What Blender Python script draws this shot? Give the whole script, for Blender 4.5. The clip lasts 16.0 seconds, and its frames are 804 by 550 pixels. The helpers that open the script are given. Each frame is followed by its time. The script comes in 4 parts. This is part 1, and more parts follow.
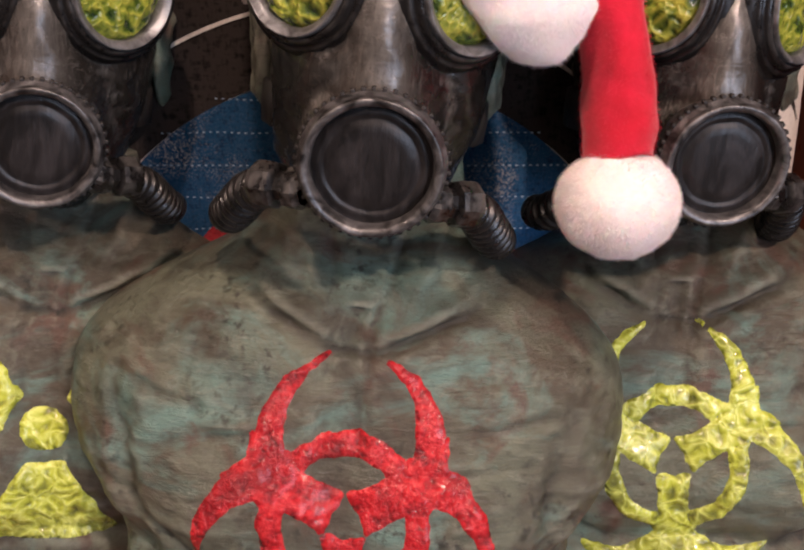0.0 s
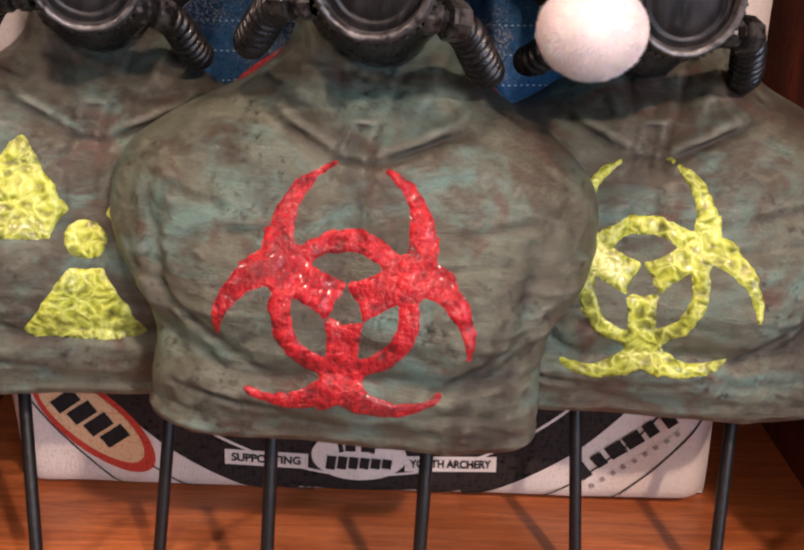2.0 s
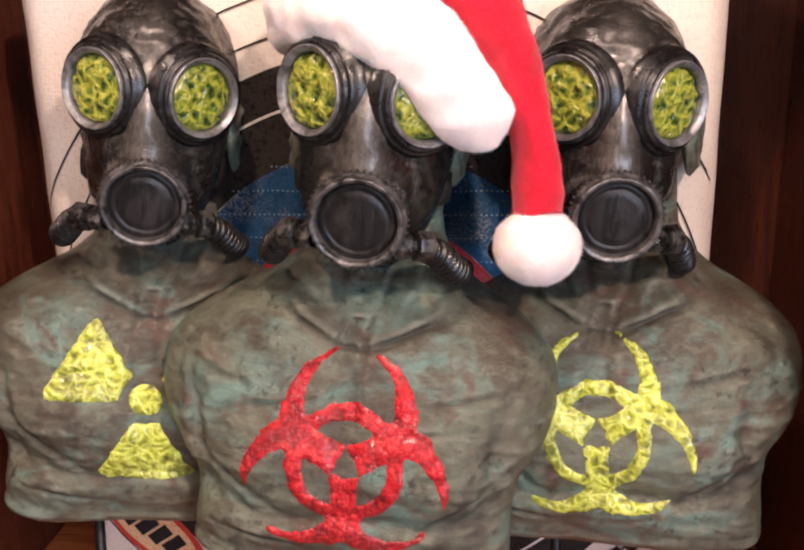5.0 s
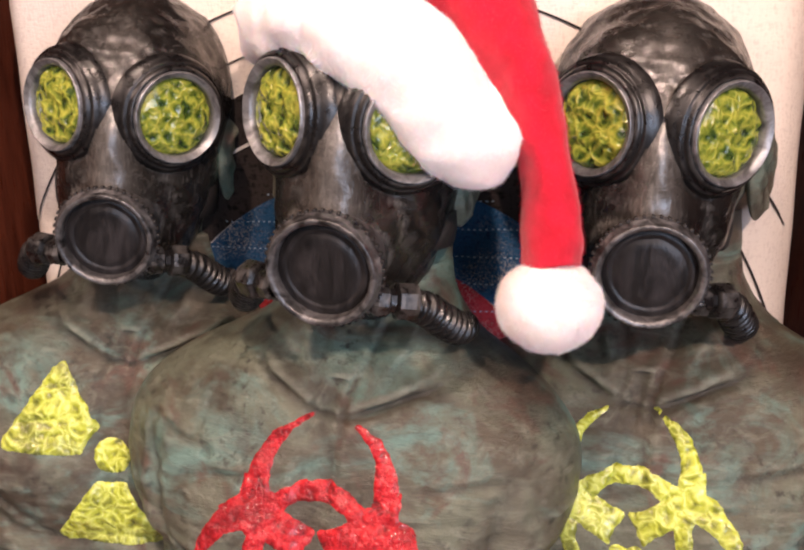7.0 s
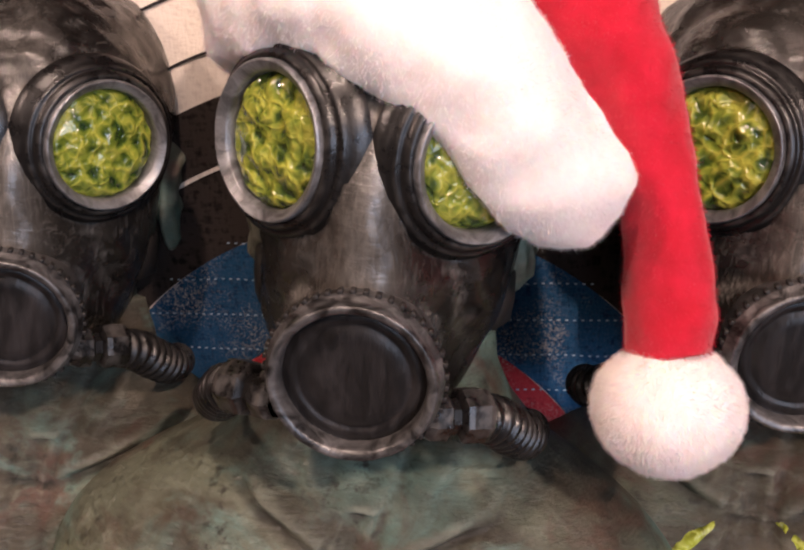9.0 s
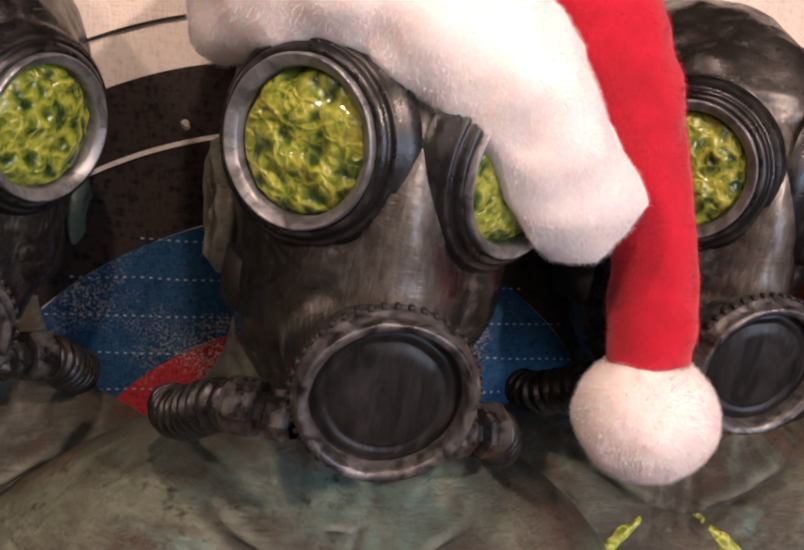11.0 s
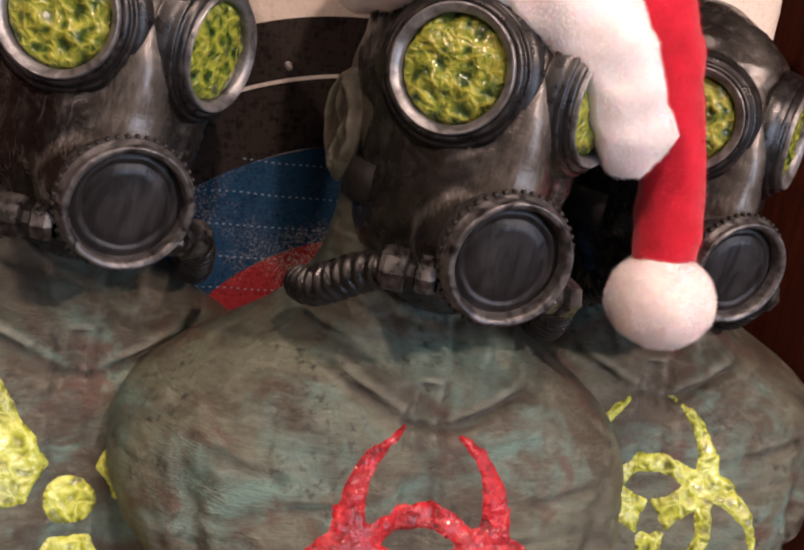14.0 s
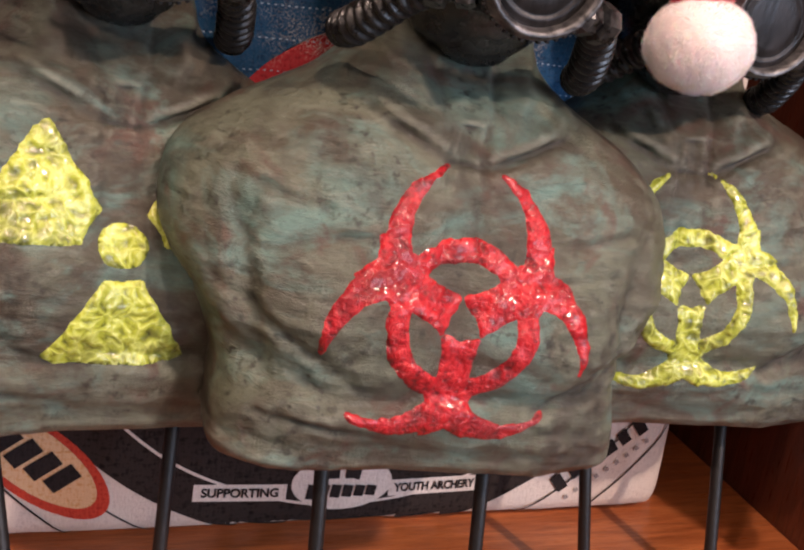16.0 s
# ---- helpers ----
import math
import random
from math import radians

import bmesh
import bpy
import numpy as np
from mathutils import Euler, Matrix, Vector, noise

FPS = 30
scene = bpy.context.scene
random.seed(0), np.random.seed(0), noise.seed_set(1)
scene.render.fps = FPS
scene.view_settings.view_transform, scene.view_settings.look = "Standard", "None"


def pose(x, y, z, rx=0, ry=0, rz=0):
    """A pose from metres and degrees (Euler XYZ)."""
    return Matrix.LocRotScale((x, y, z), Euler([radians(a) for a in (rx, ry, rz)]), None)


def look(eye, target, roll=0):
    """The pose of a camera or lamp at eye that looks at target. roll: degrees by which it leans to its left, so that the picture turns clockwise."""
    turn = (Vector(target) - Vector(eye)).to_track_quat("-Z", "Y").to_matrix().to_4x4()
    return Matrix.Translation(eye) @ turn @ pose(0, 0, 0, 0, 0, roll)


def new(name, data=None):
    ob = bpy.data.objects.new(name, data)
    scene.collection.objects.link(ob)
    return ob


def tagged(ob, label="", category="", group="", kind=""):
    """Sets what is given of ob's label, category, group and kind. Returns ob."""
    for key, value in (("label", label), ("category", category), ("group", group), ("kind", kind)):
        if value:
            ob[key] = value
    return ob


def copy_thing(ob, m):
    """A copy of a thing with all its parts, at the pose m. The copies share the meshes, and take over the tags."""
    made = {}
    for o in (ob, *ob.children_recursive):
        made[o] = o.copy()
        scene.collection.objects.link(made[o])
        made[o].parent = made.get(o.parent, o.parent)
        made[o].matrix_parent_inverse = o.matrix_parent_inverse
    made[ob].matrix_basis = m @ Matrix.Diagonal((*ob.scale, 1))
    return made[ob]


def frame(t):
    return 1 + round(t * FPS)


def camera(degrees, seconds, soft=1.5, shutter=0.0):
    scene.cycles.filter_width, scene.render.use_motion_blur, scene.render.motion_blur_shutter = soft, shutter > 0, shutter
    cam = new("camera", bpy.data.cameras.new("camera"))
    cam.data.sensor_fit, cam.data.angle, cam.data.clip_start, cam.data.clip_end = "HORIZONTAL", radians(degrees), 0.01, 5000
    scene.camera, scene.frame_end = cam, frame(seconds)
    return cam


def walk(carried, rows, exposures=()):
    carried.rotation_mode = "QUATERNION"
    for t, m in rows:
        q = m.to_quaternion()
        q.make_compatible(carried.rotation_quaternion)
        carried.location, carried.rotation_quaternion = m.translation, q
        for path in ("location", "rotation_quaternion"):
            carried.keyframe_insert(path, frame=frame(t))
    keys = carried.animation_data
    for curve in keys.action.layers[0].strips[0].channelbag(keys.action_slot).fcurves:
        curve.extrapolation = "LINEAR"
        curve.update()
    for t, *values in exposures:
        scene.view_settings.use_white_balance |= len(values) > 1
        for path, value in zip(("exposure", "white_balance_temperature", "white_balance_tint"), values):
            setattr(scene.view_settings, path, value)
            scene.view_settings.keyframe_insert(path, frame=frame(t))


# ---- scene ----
cam = camera(46.0, 16.0, 2.3)
METRES, EYE, TILT, LEAN, TURN = 1.5, 0.674, -19.0, 0.0, 0.0
ROWS = [
    (0.0, 0.0, 0.0, 0.0, 0.0, 0.0, -0.0),
    (0.5, 0.0034, 0.001, -0.03, 0.15, -0.11, -0.18),
    (1.0, 0.0003, -0.0112, -0.0526, 0.43, -0.12, -0.75),
    (1.5, 0.0064, -0.0339, -0.0659, 0.98, -0.53, -1.21),
    (2.0, 0.0155, -0.0578, -0.0799, 1.61, -1.14, -1.38),
    (2.5, 0.0238, -0.0831, -0.0978, 2.29, -1.39, -1.78),
    (3.0, 0.032, -0.1225, -0.0877, 3.18, -1.34, -1.83),
    (3.5, 0.0446, -0.1579, -0.0564, 4.1, -0.88, -1.64),
    (4.0, 0.0521, -0.1724, -0.0289, 4.57, -0.06, -1.5),
    (4.5, 0.0607, -0.1799, -0.0059, 5.12, 1.15, -0.91),
    (7.0, 0.1281, -0.0697, 0.0254, 13.23, 1.97, -3.04),
    (7.5, 0.1221, -0.0316, 0.0348, 13.37, 2.5, -2.75),
    (8.0, 0.1157, 0.0089, 0.0453, 12.72, 2.88, -2.25),
    (8.5, 0.0776, 0.0486, 0.0579, 10.54, 2.58, -1.53),
    (11.0, -0.0549, 0.0761, 0.0716, -9.57, 1.24, -1.59),
    (11.5, -0.0858, 0.0666, 0.0764, -12.15, 1.53, -2.38),
    (12.0, -0.1202, 0.0569, 0.0768, -14.29, 1.74, -3.02),
    (12.5, -0.1445, 0.0438, 0.0732, -16.25, 2.44, -3.16),
    (13.0, -0.1586, 0.0279, 0.0682, -17.62, 3.17, -3.18),
    (13.5, -0.1693, 0.0101, 0.0476, -18.09, 2.91, -3.41),
    (14.0, -0.1718, 0.0057, 0.0206, -18.35, 1.9, -3.07),
    (14.5, -0.1773, 0.0053, -0.012, -18.48, 0.94, -2.71),
    (15.0, -0.1825, 0.0023, -0.0386, -18.14, 0.38, -2.31),
    (15.5, -0.1823, 0.0017, -0.0637, -17.25, -0.01, -2.05),
    (16.0, -0.1759, 0.0025, -0.0858, -16.65, 0.12, -1.46),
]
EXPOSURES = [(0.0, -0.35), (1.5, -0.2), (3.5, -0.1), (4.5, 0.0), (7.0, 0.0), (8.0, -0.1), (8.5, -0.25), (11.0, -0.5), (12.5, -0.6), (13.5, -0.5), (14.5, -0.28), (16.0, -0.1)]
walk(cam, [(t, pose(0, 0, EYE, TILT, LEAN, TURN) @ pose(METRES * x, METRES * y, METRES * z, 90 + pitch, roll, yaw)) for t, x, y, z, yaw, pitch, roll in ROWS], EXPOSURES)

# ---- light ----
def lamp(name, kind, m, energy, colour, size=0.1, size_y=None):
    data = bpy.data.lights.new(name, kind)
    data.energy, data.color = energy, colour
    if kind == "AREA":
        data.shape = "RECTANGLE" if size_y else "DISK"
        data.size = size
        if size_y:
            data.size_y = size_y
    else:
        data.shadow_soft_size = size
    ob = new(name, data)
    ob.matrix_world = m
    return ob


world = bpy.data.worlds.new("world")
scene.world = world
world.use_nodes = True
world.node_tree.nodes["Background"].inputs[0].default_value = (1.0, 0.9, 0.8, 1)
world.node_tree.nodes["Background"].inputs[1].default_value = 0.05
WARM = (1.0, 0.73, 0.62)
lamp("ceiling_lamp_light", "AREA", look((-1.10, -0.30, 1.65), (-0.1, 0.6, 0.4)), 12.5, WARM, 0.09)
lamp("ceiling_lamp_light", "AREA", look((-0.08, -0.12, 1.92), (-0.05, 0.6, 0.4)), 18.0, WARM, 0.09)
lamp("ceiling_lamp_light", "AREA", look((0.95, -1.00, 1.75), (0.05, 0.6, 0.4)), 42.0, WARM, 0.09)
# soft fill added from the front to balance brightness, no visible source
lamp("room_lamp_light", "AREA", look((-0.25, -1.75, 1.75), (0.0, 0.6, 0.2)), 9.0, WARM, 0.7)
lamp("window_light", "AREA", look((2.2, -2.1, 0.9), (0.0, 0.57, 0.55)), 100.0, (0.66, 0.76, 1.0), 2.4, 1.3)


# ---- materials ----
class Nodes:
    """A short way to write node materials."""

    def __init__(self, name):
        self.mat = bpy.data.materials.new(name)
        self.mat.use_nodes = True
        self.tree = self.mat.node_tree
        self.bsdf = self.tree.nodes["Principled BSDF"]
        tc = self.tree.nodes.new("ShaderNodeTexCoord")
        self.co = tc.outputs["Object"]

    def link(self, a, b):
        self.tree.links.new(a, b)

    def node(self, kind, operation="", data_type="", blend_type="", feature=""):
        n = self.tree.nodes.new(kind)
        if operation:
            n.operation = operation
        if data_type:
            n.data_type = data_type
        if blend_type:
            n.blend_type = blend_type
        if feature:
            n.feature = feature
        return n

    def shift(self):
        info = self.node("ShaderNodeObjectInfo")
        mul = self.node("ShaderNodeMath", operation="MULTIPLY")
        mul.inputs[1].default_value = 7.0
        self.link(info.outputs["Random"], mul.inputs[0])
        add = self.node("ShaderNodeVectorMath", operation="ADD")
        self.link(self.co, add.inputs[0])
        self.link(mul.outputs[0], add.inputs[1])
        self.co = add.outputs[0]

    def scaled(self, sx, sy, sz, rx=0, ry=0, rz=0):
        m = self.node("ShaderNodeMapping")
        m.inputs["Scale"].default_value = (sx, sy, sz)
        m.inputs["Rotation"].default_value = (radians(rx), radians(ry), radians(rz))
        self.link(self.co, m.inputs["Vector"])
        return m.outputs[0]

    def noise(self, scale, detail=4.0, rough=0.55, vec=None, warp=0.0):
        n = self.node("ShaderNodeTexNoise")
        n.inputs["Scale"].default_value, n.inputs["Detail"].default_value = scale, detail
        n.inputs["Roughness"].default_value, n.inputs["Distortion"].default_value = rough, warp
        self.link(vec if vec is not None else self.co, n.inputs["Vector"])
        return n.outputs["Fac"]

    def voronoi(self, scale, feature="F1", vec=None):
        n = self.node("ShaderNodeTexVoronoi", feature=feature)
        n.inputs["Scale"].default_value = scale
        self.link(vec if vec is not None else self.co, n.inputs["Vector"])
        return n.outputs["Distance"]

    def bent(self, scale, amount):
        """The place, pushed about by a noise."""
        swirl = self.node("ShaderNodeTexNoise")
        swirl.inputs["Scale"].default_value = scale
        self.link(self.co, swirl.inputs["Vector"])
        half = self.node("ShaderNodeVectorMath", "SUBTRACT")
        half.inputs[1].default_value = (0.5, 0.5, 0.5)
        self.link(swirl.outputs["Color"], half.inputs[0])
        soft = self.node("ShaderNodeVectorMath", "SCALE")
        soft.inputs["Scale"].default_value = amount
        self.link(half.outputs[0], soft.inputs[0])
        total = self.node("ShaderNodeVectorMath", "ADD")
        self.link(self.co, total.inputs[0])
        self.link(soft.outputs[0], total.inputs[1])
        return total.outputs[0]

    def ramp(self, fac, *stops):
        n = self.node("ShaderNodeValToRGB")
        els = n.color_ramp.elements
        while len(els) < len(stops):
            els.new(0.5)
        for e, (p, c) in zip(els, stops):
            e.position = p
            e.color = (c, c, c, 1) if isinstance(c, (int, float)) else (*c, 1)
        self.link(fac, n.inputs[0])
        return n.outputs["Color"]

    def mix(self, fac, a, b, how="MIX"):
        n = self.node("ShaderNodeMix", data_type="RGBA", blend_type=how)
        for sock, v in ((n.inputs[0], fac), (n.inputs[6], a), (n.inputs[7], b)):
            if isinstance(v, (int, float)):
                sock.default_value = v
            elif isinstance(v, tuple):
                sock.default_value = (*v, 1)
            else:
                self.link(v, sock)
        return n.outputs[2]

    def maths(self, how, a, b):
        n = self.node("ShaderNodeMath", operation=how)
        for sock, v in zip(n.inputs, (a, b)):
            if isinstance(v, (int, float)):
                sock.default_value = v
            else:
                self.link(v, sock)
        return n.outputs[0]

    def out(self, colour=None, rough=0.5, metal=0.0, bump=None, height=0.001, **kw):
        b = self.bsdf
        for key, v in (("Base Color", colour), ("Roughness", rough), ("Metallic", metal)):
            if v is None:
                continue
            if isinstance(v, (int, float)):
                b.inputs[key].default_value = v
            elif isinstance(v, tuple):
                b.inputs[key].default_value = (*v, 1)
            else:
                self.link(v, b.inputs[key])
        for key, v in kw.items():
            b.inputs[key.replace("_", " ")].default_value = v
        if bump is not None:
            n = self.node("ShaderNodeBump")
            n.inputs["Distance"].default_value = height
            self.link(bump, n.inputs["Height"])
            self.link(n.outputs[0], b.inputs["Normal"])
        return self.mat


def verdigris():
    n = Nodes("patinated_bust_paint")
    n.shift()
    streak = n.scaled(12, 12, 24, 0, 14)
    big, mid = n.noise(6.5, 4, 0.6, None, 0.6), n.noise(15, 5, 0.65, None, 0.8)
    dry = n.noise(3.0, 7, 0.7, streak, 1.0)
    col = n.mix(n.ramp(big, (0.42, 0.0), (0.56, 1.0)), (0.076, 0.066, 0.046), (0.126, 0.138, 0.098))
    col = n.mix(n.ramp(n.noise(9.5, 6, 0.66, n.scaled(1, 1, 1.7), 0.9), (0.50, 0.0), (0.64, 0.9)), col, (0.135, 0.235, 0.200))
    col = n.mix(n.ramp(mid, (0.54, 0.0), (0.65, 0.80)), col, (0.098, 0.046, 0.033))
    col = n.mix(n.ramp(dry, (0.50, 0.0), (0.72, 0.45)), col, (0.25, 0.27, 0.21))
    col = n.mix(n.ramp(n.noise(6.2, 6, 0.65, None, 0.7), (0.51, 0.0), (0.63, 0.8)), col, (0.042, 0.031, 0.023))
    scratch = n.noise(5.0, 6, 0.7, n.scaled(16, 16, 95, 0, -9), 1.2)
    col = n.mix(n.ramp(scratch, (0.56, 0.0), (0.70, 0.55)), col, (0.034, 0.030, 0.022))
    pit = n.ramp(n.noise(120, 4, 0.6), (0.55, 0.0), (0.66, 0.9))
    col = n.mix(n.maths("MULTIPLY", pit, n.ramp(n.noise(14, 3), (0.42, 0.15), (0.6, 1.0))), col, (0.025, 0.024, 0.018))
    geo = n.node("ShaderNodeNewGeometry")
    # pointiness mixes a paler tone into the colour of raised edges
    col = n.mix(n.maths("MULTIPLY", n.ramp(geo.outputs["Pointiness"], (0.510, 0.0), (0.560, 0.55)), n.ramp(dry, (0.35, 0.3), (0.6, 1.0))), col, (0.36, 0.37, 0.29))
    # and a dark tone into the colour of creases and hollows
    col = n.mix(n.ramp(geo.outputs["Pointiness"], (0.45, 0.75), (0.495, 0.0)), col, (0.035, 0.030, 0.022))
    h = n.mix(0.45, n.mix(0.5, dry, scratch), n.noise(75, 6, 0.65))
    return n.out(col, n.ramp(mid, (0.3, 0.30), (0.7, 0.50)), 0, h, 0.0048, Specular_IOR_Level=0.5)


def rubber(name="silver_brushed_black_rubber"):
    """Black rubber with silver paint brushed over the nose, the brow and the other raised places."""
    n = Nodes(name)
    split = n.node("ShaderNodeSeparateXYZ")
    n.link(n.co, split.inputs[0])
    off = n.maths("ABSOLUTE", n.maths("ADD", split.outputs["X"], n.maths("MULTIPLY", n.maths("SUBTRACT", n.noise(30, 3), 0.5), 0.020)), 0.0)
    ridge = n.maths("MULTIPLY", n.ramp(off, (0.0, 1.0), (0.026, 0.0)), n.ramp(split.outputs["Y"], (0.54, 1.0), (0.62, 0.0)))
    n.shift()
    dry = n.noise(4.5, 6, 0.62, n.scaled(64, 64, 13, 0, 10), 0.8)
    cross = n.noise(4.5, 6, 0.62, n.scaled(13, 54, 64, 0, 25), 0.8)
    where = n.ramp(n.noise(16, 4, 0.6, None, 0.6), (0.44, 0.0), (0.58, 1.0))
    worn_at = n.ramp(n.noise(11, 4, 0.6, None, 0.8), (0.40, 0.10), (0.64, 1.0))
    stroke = n.maths("MULTIPLY", worn_at, n.mix(where, n.ramp(cross, (0.53, 0.0), (0.70, 0.62)), n.ramp(dry, (0.53, 0.0), (0.70, 0.78))))
    geo = n.node("ShaderNodeNewGeometry")
    edge = n.maths("MULTIPLY", n.ramp(geo.outputs["Pointiness"], (0.500, 0.0), (0.535, 1.0)), n.ramp(dry, (0.36, 0.05), (0.66, 0.9)))
    col = n.mix(n.ramp(n.noise(13, 3), (0.35, 0.0), (0.7, 1.0)), (0.008, 0.0072, 0.0066), (0.021, 0.0185, 0.016))
    col = n.mix(stroke, col, (0.135, 0.124, 0.112))
    col = n.mix(edge, col, (0.20, 0.19, 0.175))
    col = n.mix(n.maths("MULTIPLY", ridge, n.ramp(dry, (0.32, 0.18), (0.74, 0.72))), col, (0.25, 0.23, 0.205))
    return n.out(col, n.ramp(n.noise(60, 4, 0.6), (0.35, 0.18), (0.65, 0.32)), 0.1, n.mix(0.45, n.mix(where, cross, dry), n.noise(55, 4)), 0.0010, Specular_IOR_Level=0.6)


def hose_rubber():
    n = Nodes("dark_hose_rubber")
    n.shift()
    dry = n.noise(90, 5, 0.65)
    geo = n.node("ShaderNodeNewGeometry")
    edge = n.maths("MULTIPLY", n.ramp(geo.outputs["Pointiness"], (0.52, 0.0), (0.62, 0.5)), n.ramp(dry, (0.45, 0.0), (0.6, 1.0)))
    col = n.mix(edge, (0.0065, 0.006, 0.006), (0.16, 0.15, 0.14))
    return n.out(col, n.ramp(dry, (0.3, 0.20), (0.7, 0.42)), 0.1, dry, 0.0006)


def gunmetal(name="brushed_gunmetal_paint", dark=(0.017, 0.016, 0.016), light=(0.20, 0.195, 0.195)):
    n = Nodes(name)
    n.shift()
    dry = n.noise(70, 5, 0.65, None, 1.0)
    col = n.mix(n.ramp(dry, (0.35, 0.0), (0.68, 1.0)), dark, light)
    return n.out(col, n.ramp(dry, (0.3, 0.28), (0.7, 0.44)), 0.55, dry, 0.0008)


def disc_paint():
    """Charcoal paint, brushed in rings and in upright strokes."""
    n = Nodes("smoky_filter_paint")
    n.shift()
    dry = n.noise(26, 6, 0.6, n.scaled(1.9, 1.0, 0.6), 1.0)
    fine = n.noise(9, 5, 0.6, n.scaled(30, 8, 7))
    col = n.mix(n.ramp(dry, (0.44, 0.0), (0.76, 0.75)), (0.008, 0.0072, 0.0072), (0.046, 0.041, 0.042))
    col = n.mix(n.ramp(fine, (0.54, 0.0), (0.76, 0.25)), col, (0.060, 0.055, 0.056))
    return n.out(col, n.ramp(dry, (0.35, 0.30), (0.65, 0.46)), 0.0, n.mix(0.5, dry, fine), 0.0009, Specular_IOR_Level=0.35)


def lens_gel():
    """Poured yellow gel in ropes round dark green hollows."""
    n = Nodes("green_gel_lens")
    n.shift()
    bent = n.bent(42, 0.022)
    cell = n.voronoi(72, "DISTANCE_TO_EDGE", bent)
    small = n.voronoi(150, "DISTANCE_TO_EDGE", n.bent(70, 0.014))
    vein = n.ramp(cell, (0.0, 1.0), (0.14, 0.72), (0.40, 0.0))
    h = n.mix(0.30, vein, n.ramp(small, (0.0, 1.0), (0.35, 0.0)))
    h = n.mix(0.30, h, n.noise(60, 4, 0.6, bent))
    col = n.ramp(h, (0.22, (0.014, 0.036, 0.008)), (0.42, (0.050, 0.088, 0.013)), (0.62, (0.19, 0.235, 0.028)), (0.88, (0.44, 0.43, 0.065)))
    return n.out(col, 0.18, 0, h, 0.0034, Coat_Weight=0.8, Coat_Roughness=0.04)


def gloss_paint(name, deep, mid, light, scale=120):
    n = Nodes(name)
    a, b = n.noise(scale, 4, 0.6), n.noise(scale * 0.35, 3, 0.5)
    h = n.mix(0.5, a, b)
    col = n.ramp(h, (0.36, deep), (0.50, mid), (0.66, light))
    col = n.mix(n.ramp(n.noise(26, 4, 0.6), (0.50, 0.0), (0.66, 0.65)), col, deep)
    return n.out(col, n.ramp(a, (0.35, 0.10), (0.65, 0.26)), 0, h, 0.006, Coat_Weight=0.3, Coat_Roughness=0.08)


def yellow_gel():
    """Thick translucent paint: thin in the middle of its cells, bright where it gathered."""
    n = Nodes("yellow_gel_paint")
    n.shift()
    bent = n.bent(45, 0.030)
    vein = n.ramp(n.voronoi(80, "DISTANCE_TO_EDGE", bent), (0.0, 1.0), (0.25, 0.55), (0.55, 0.0))
    fine = n.noise(150, 4, 0.6, bent, 0.8)
    h = n.mix(0.55, vein, n.mix(0.5, fine, n.noise(45, 3)))
    col = n.ramp(h, (0.26, (0.070, 0.078, 0.022)), (0.43, (0.21, 0.24, 0.030)), (0.60, (0.46, 0.52, 0.055)), (0.84, (0.72, 0.80, 0.22)))
    col = n.mix(n.ramp(n.noise(24, 4, 0.6), (0.44, 0.0), (0.60, 0.85)), col, n.ramp(h, (0.30, (0.060, 0.066, 0.026)), (0.62, (0.24, 0.27, 0.050)), (0.80, (0.60, 0.67, 0.16))))
    return n.out(col, n.ramp(fine, (0.35, 0.14), (0.65, 0.36)), 0, h, 0.003, Coat_Weight=0.4, Coat_Roughness=0.08)


def wood(name, dark, light, gloss=0.3, along=(2.2, 26, 26)):
    n = Nodes(name)
    vec = n.scaled(*along)
    grain = n.noise(3.0, 7, 0.62, vec, 0.9)
    fine = n.noise(14.0, 4, 0.6, vec)
    col = n.mix(n.ramp(grain, (0.36, 0.0), (0.64, 1.0)), dark, light)
    col = n.mix(n.ramp(fine, (0.50, 0.0), (0.70, 0.45)), col, tuple(c * 0.45 for c in dark))
    return n.out(col, n.ramp(fine, (0.3, gloss - 0.06), (0.7, gloss + 0.14)), 0, fine, 0.0006, Coat_Weight=0.25, Coat_Roughness=0.2)


def cloth(name, a, b, weave=420, rough=0.9, worn=0.0):
    n = Nodes(name)
    x = n.noise(1.0, 2, 0.5, n.scaled(weave, weave, weave * 0.35))
    y = n.noise(1.0, 2, 0.5, n.scaled(weave * 0.35, weave, weave))
    h = n.maths("ADD", x, y)
    col = n.mix(n.ramp(h, (0.7, 0.0), (1.25, 1.0)), a, b)
    col = n.mix(n.ramp(n.noise(9, 4), (0.45, 0.0), (0.75, 0.16)), col, tuple(c * 0.6 for c in a))
    if worn:
        speck = n.maths("MULTIPLY", n.ramp(n.noise(520, 3, 0.7), (0.50, 0.0), (0.58, 1.0)), n.ramp(n.noise(13, 4, 0.6), (0.50, 0.03), (0.68, worn)))
        col = n.mix(speck, col, (0.62, 0.56, 0.50))
    return n.out(col, rough, 0, h, 0.0007, Specular_IOR_Level=0.25)


def plush(name, deep, light, scale=160, soft=0.0):
    n = Nodes(name)
    a, b = n.noise(scale, 5, 0.65), n.noise(scale * 0.55, 3, 0.5)
    col = n.mix(n.ramp(n.mix(0.5, a, b), (0.35, 0.0), (0.62, 1.0)), deep, light)
    return n.out(col, 0.85, 0, a, 0.0005, Sheen_Weight=0.35, Sheen_Roughness=0.5, Specular_IOR_Level=0.2, Subsurface_Weight=soft, Subsurface_Scale=0.004)


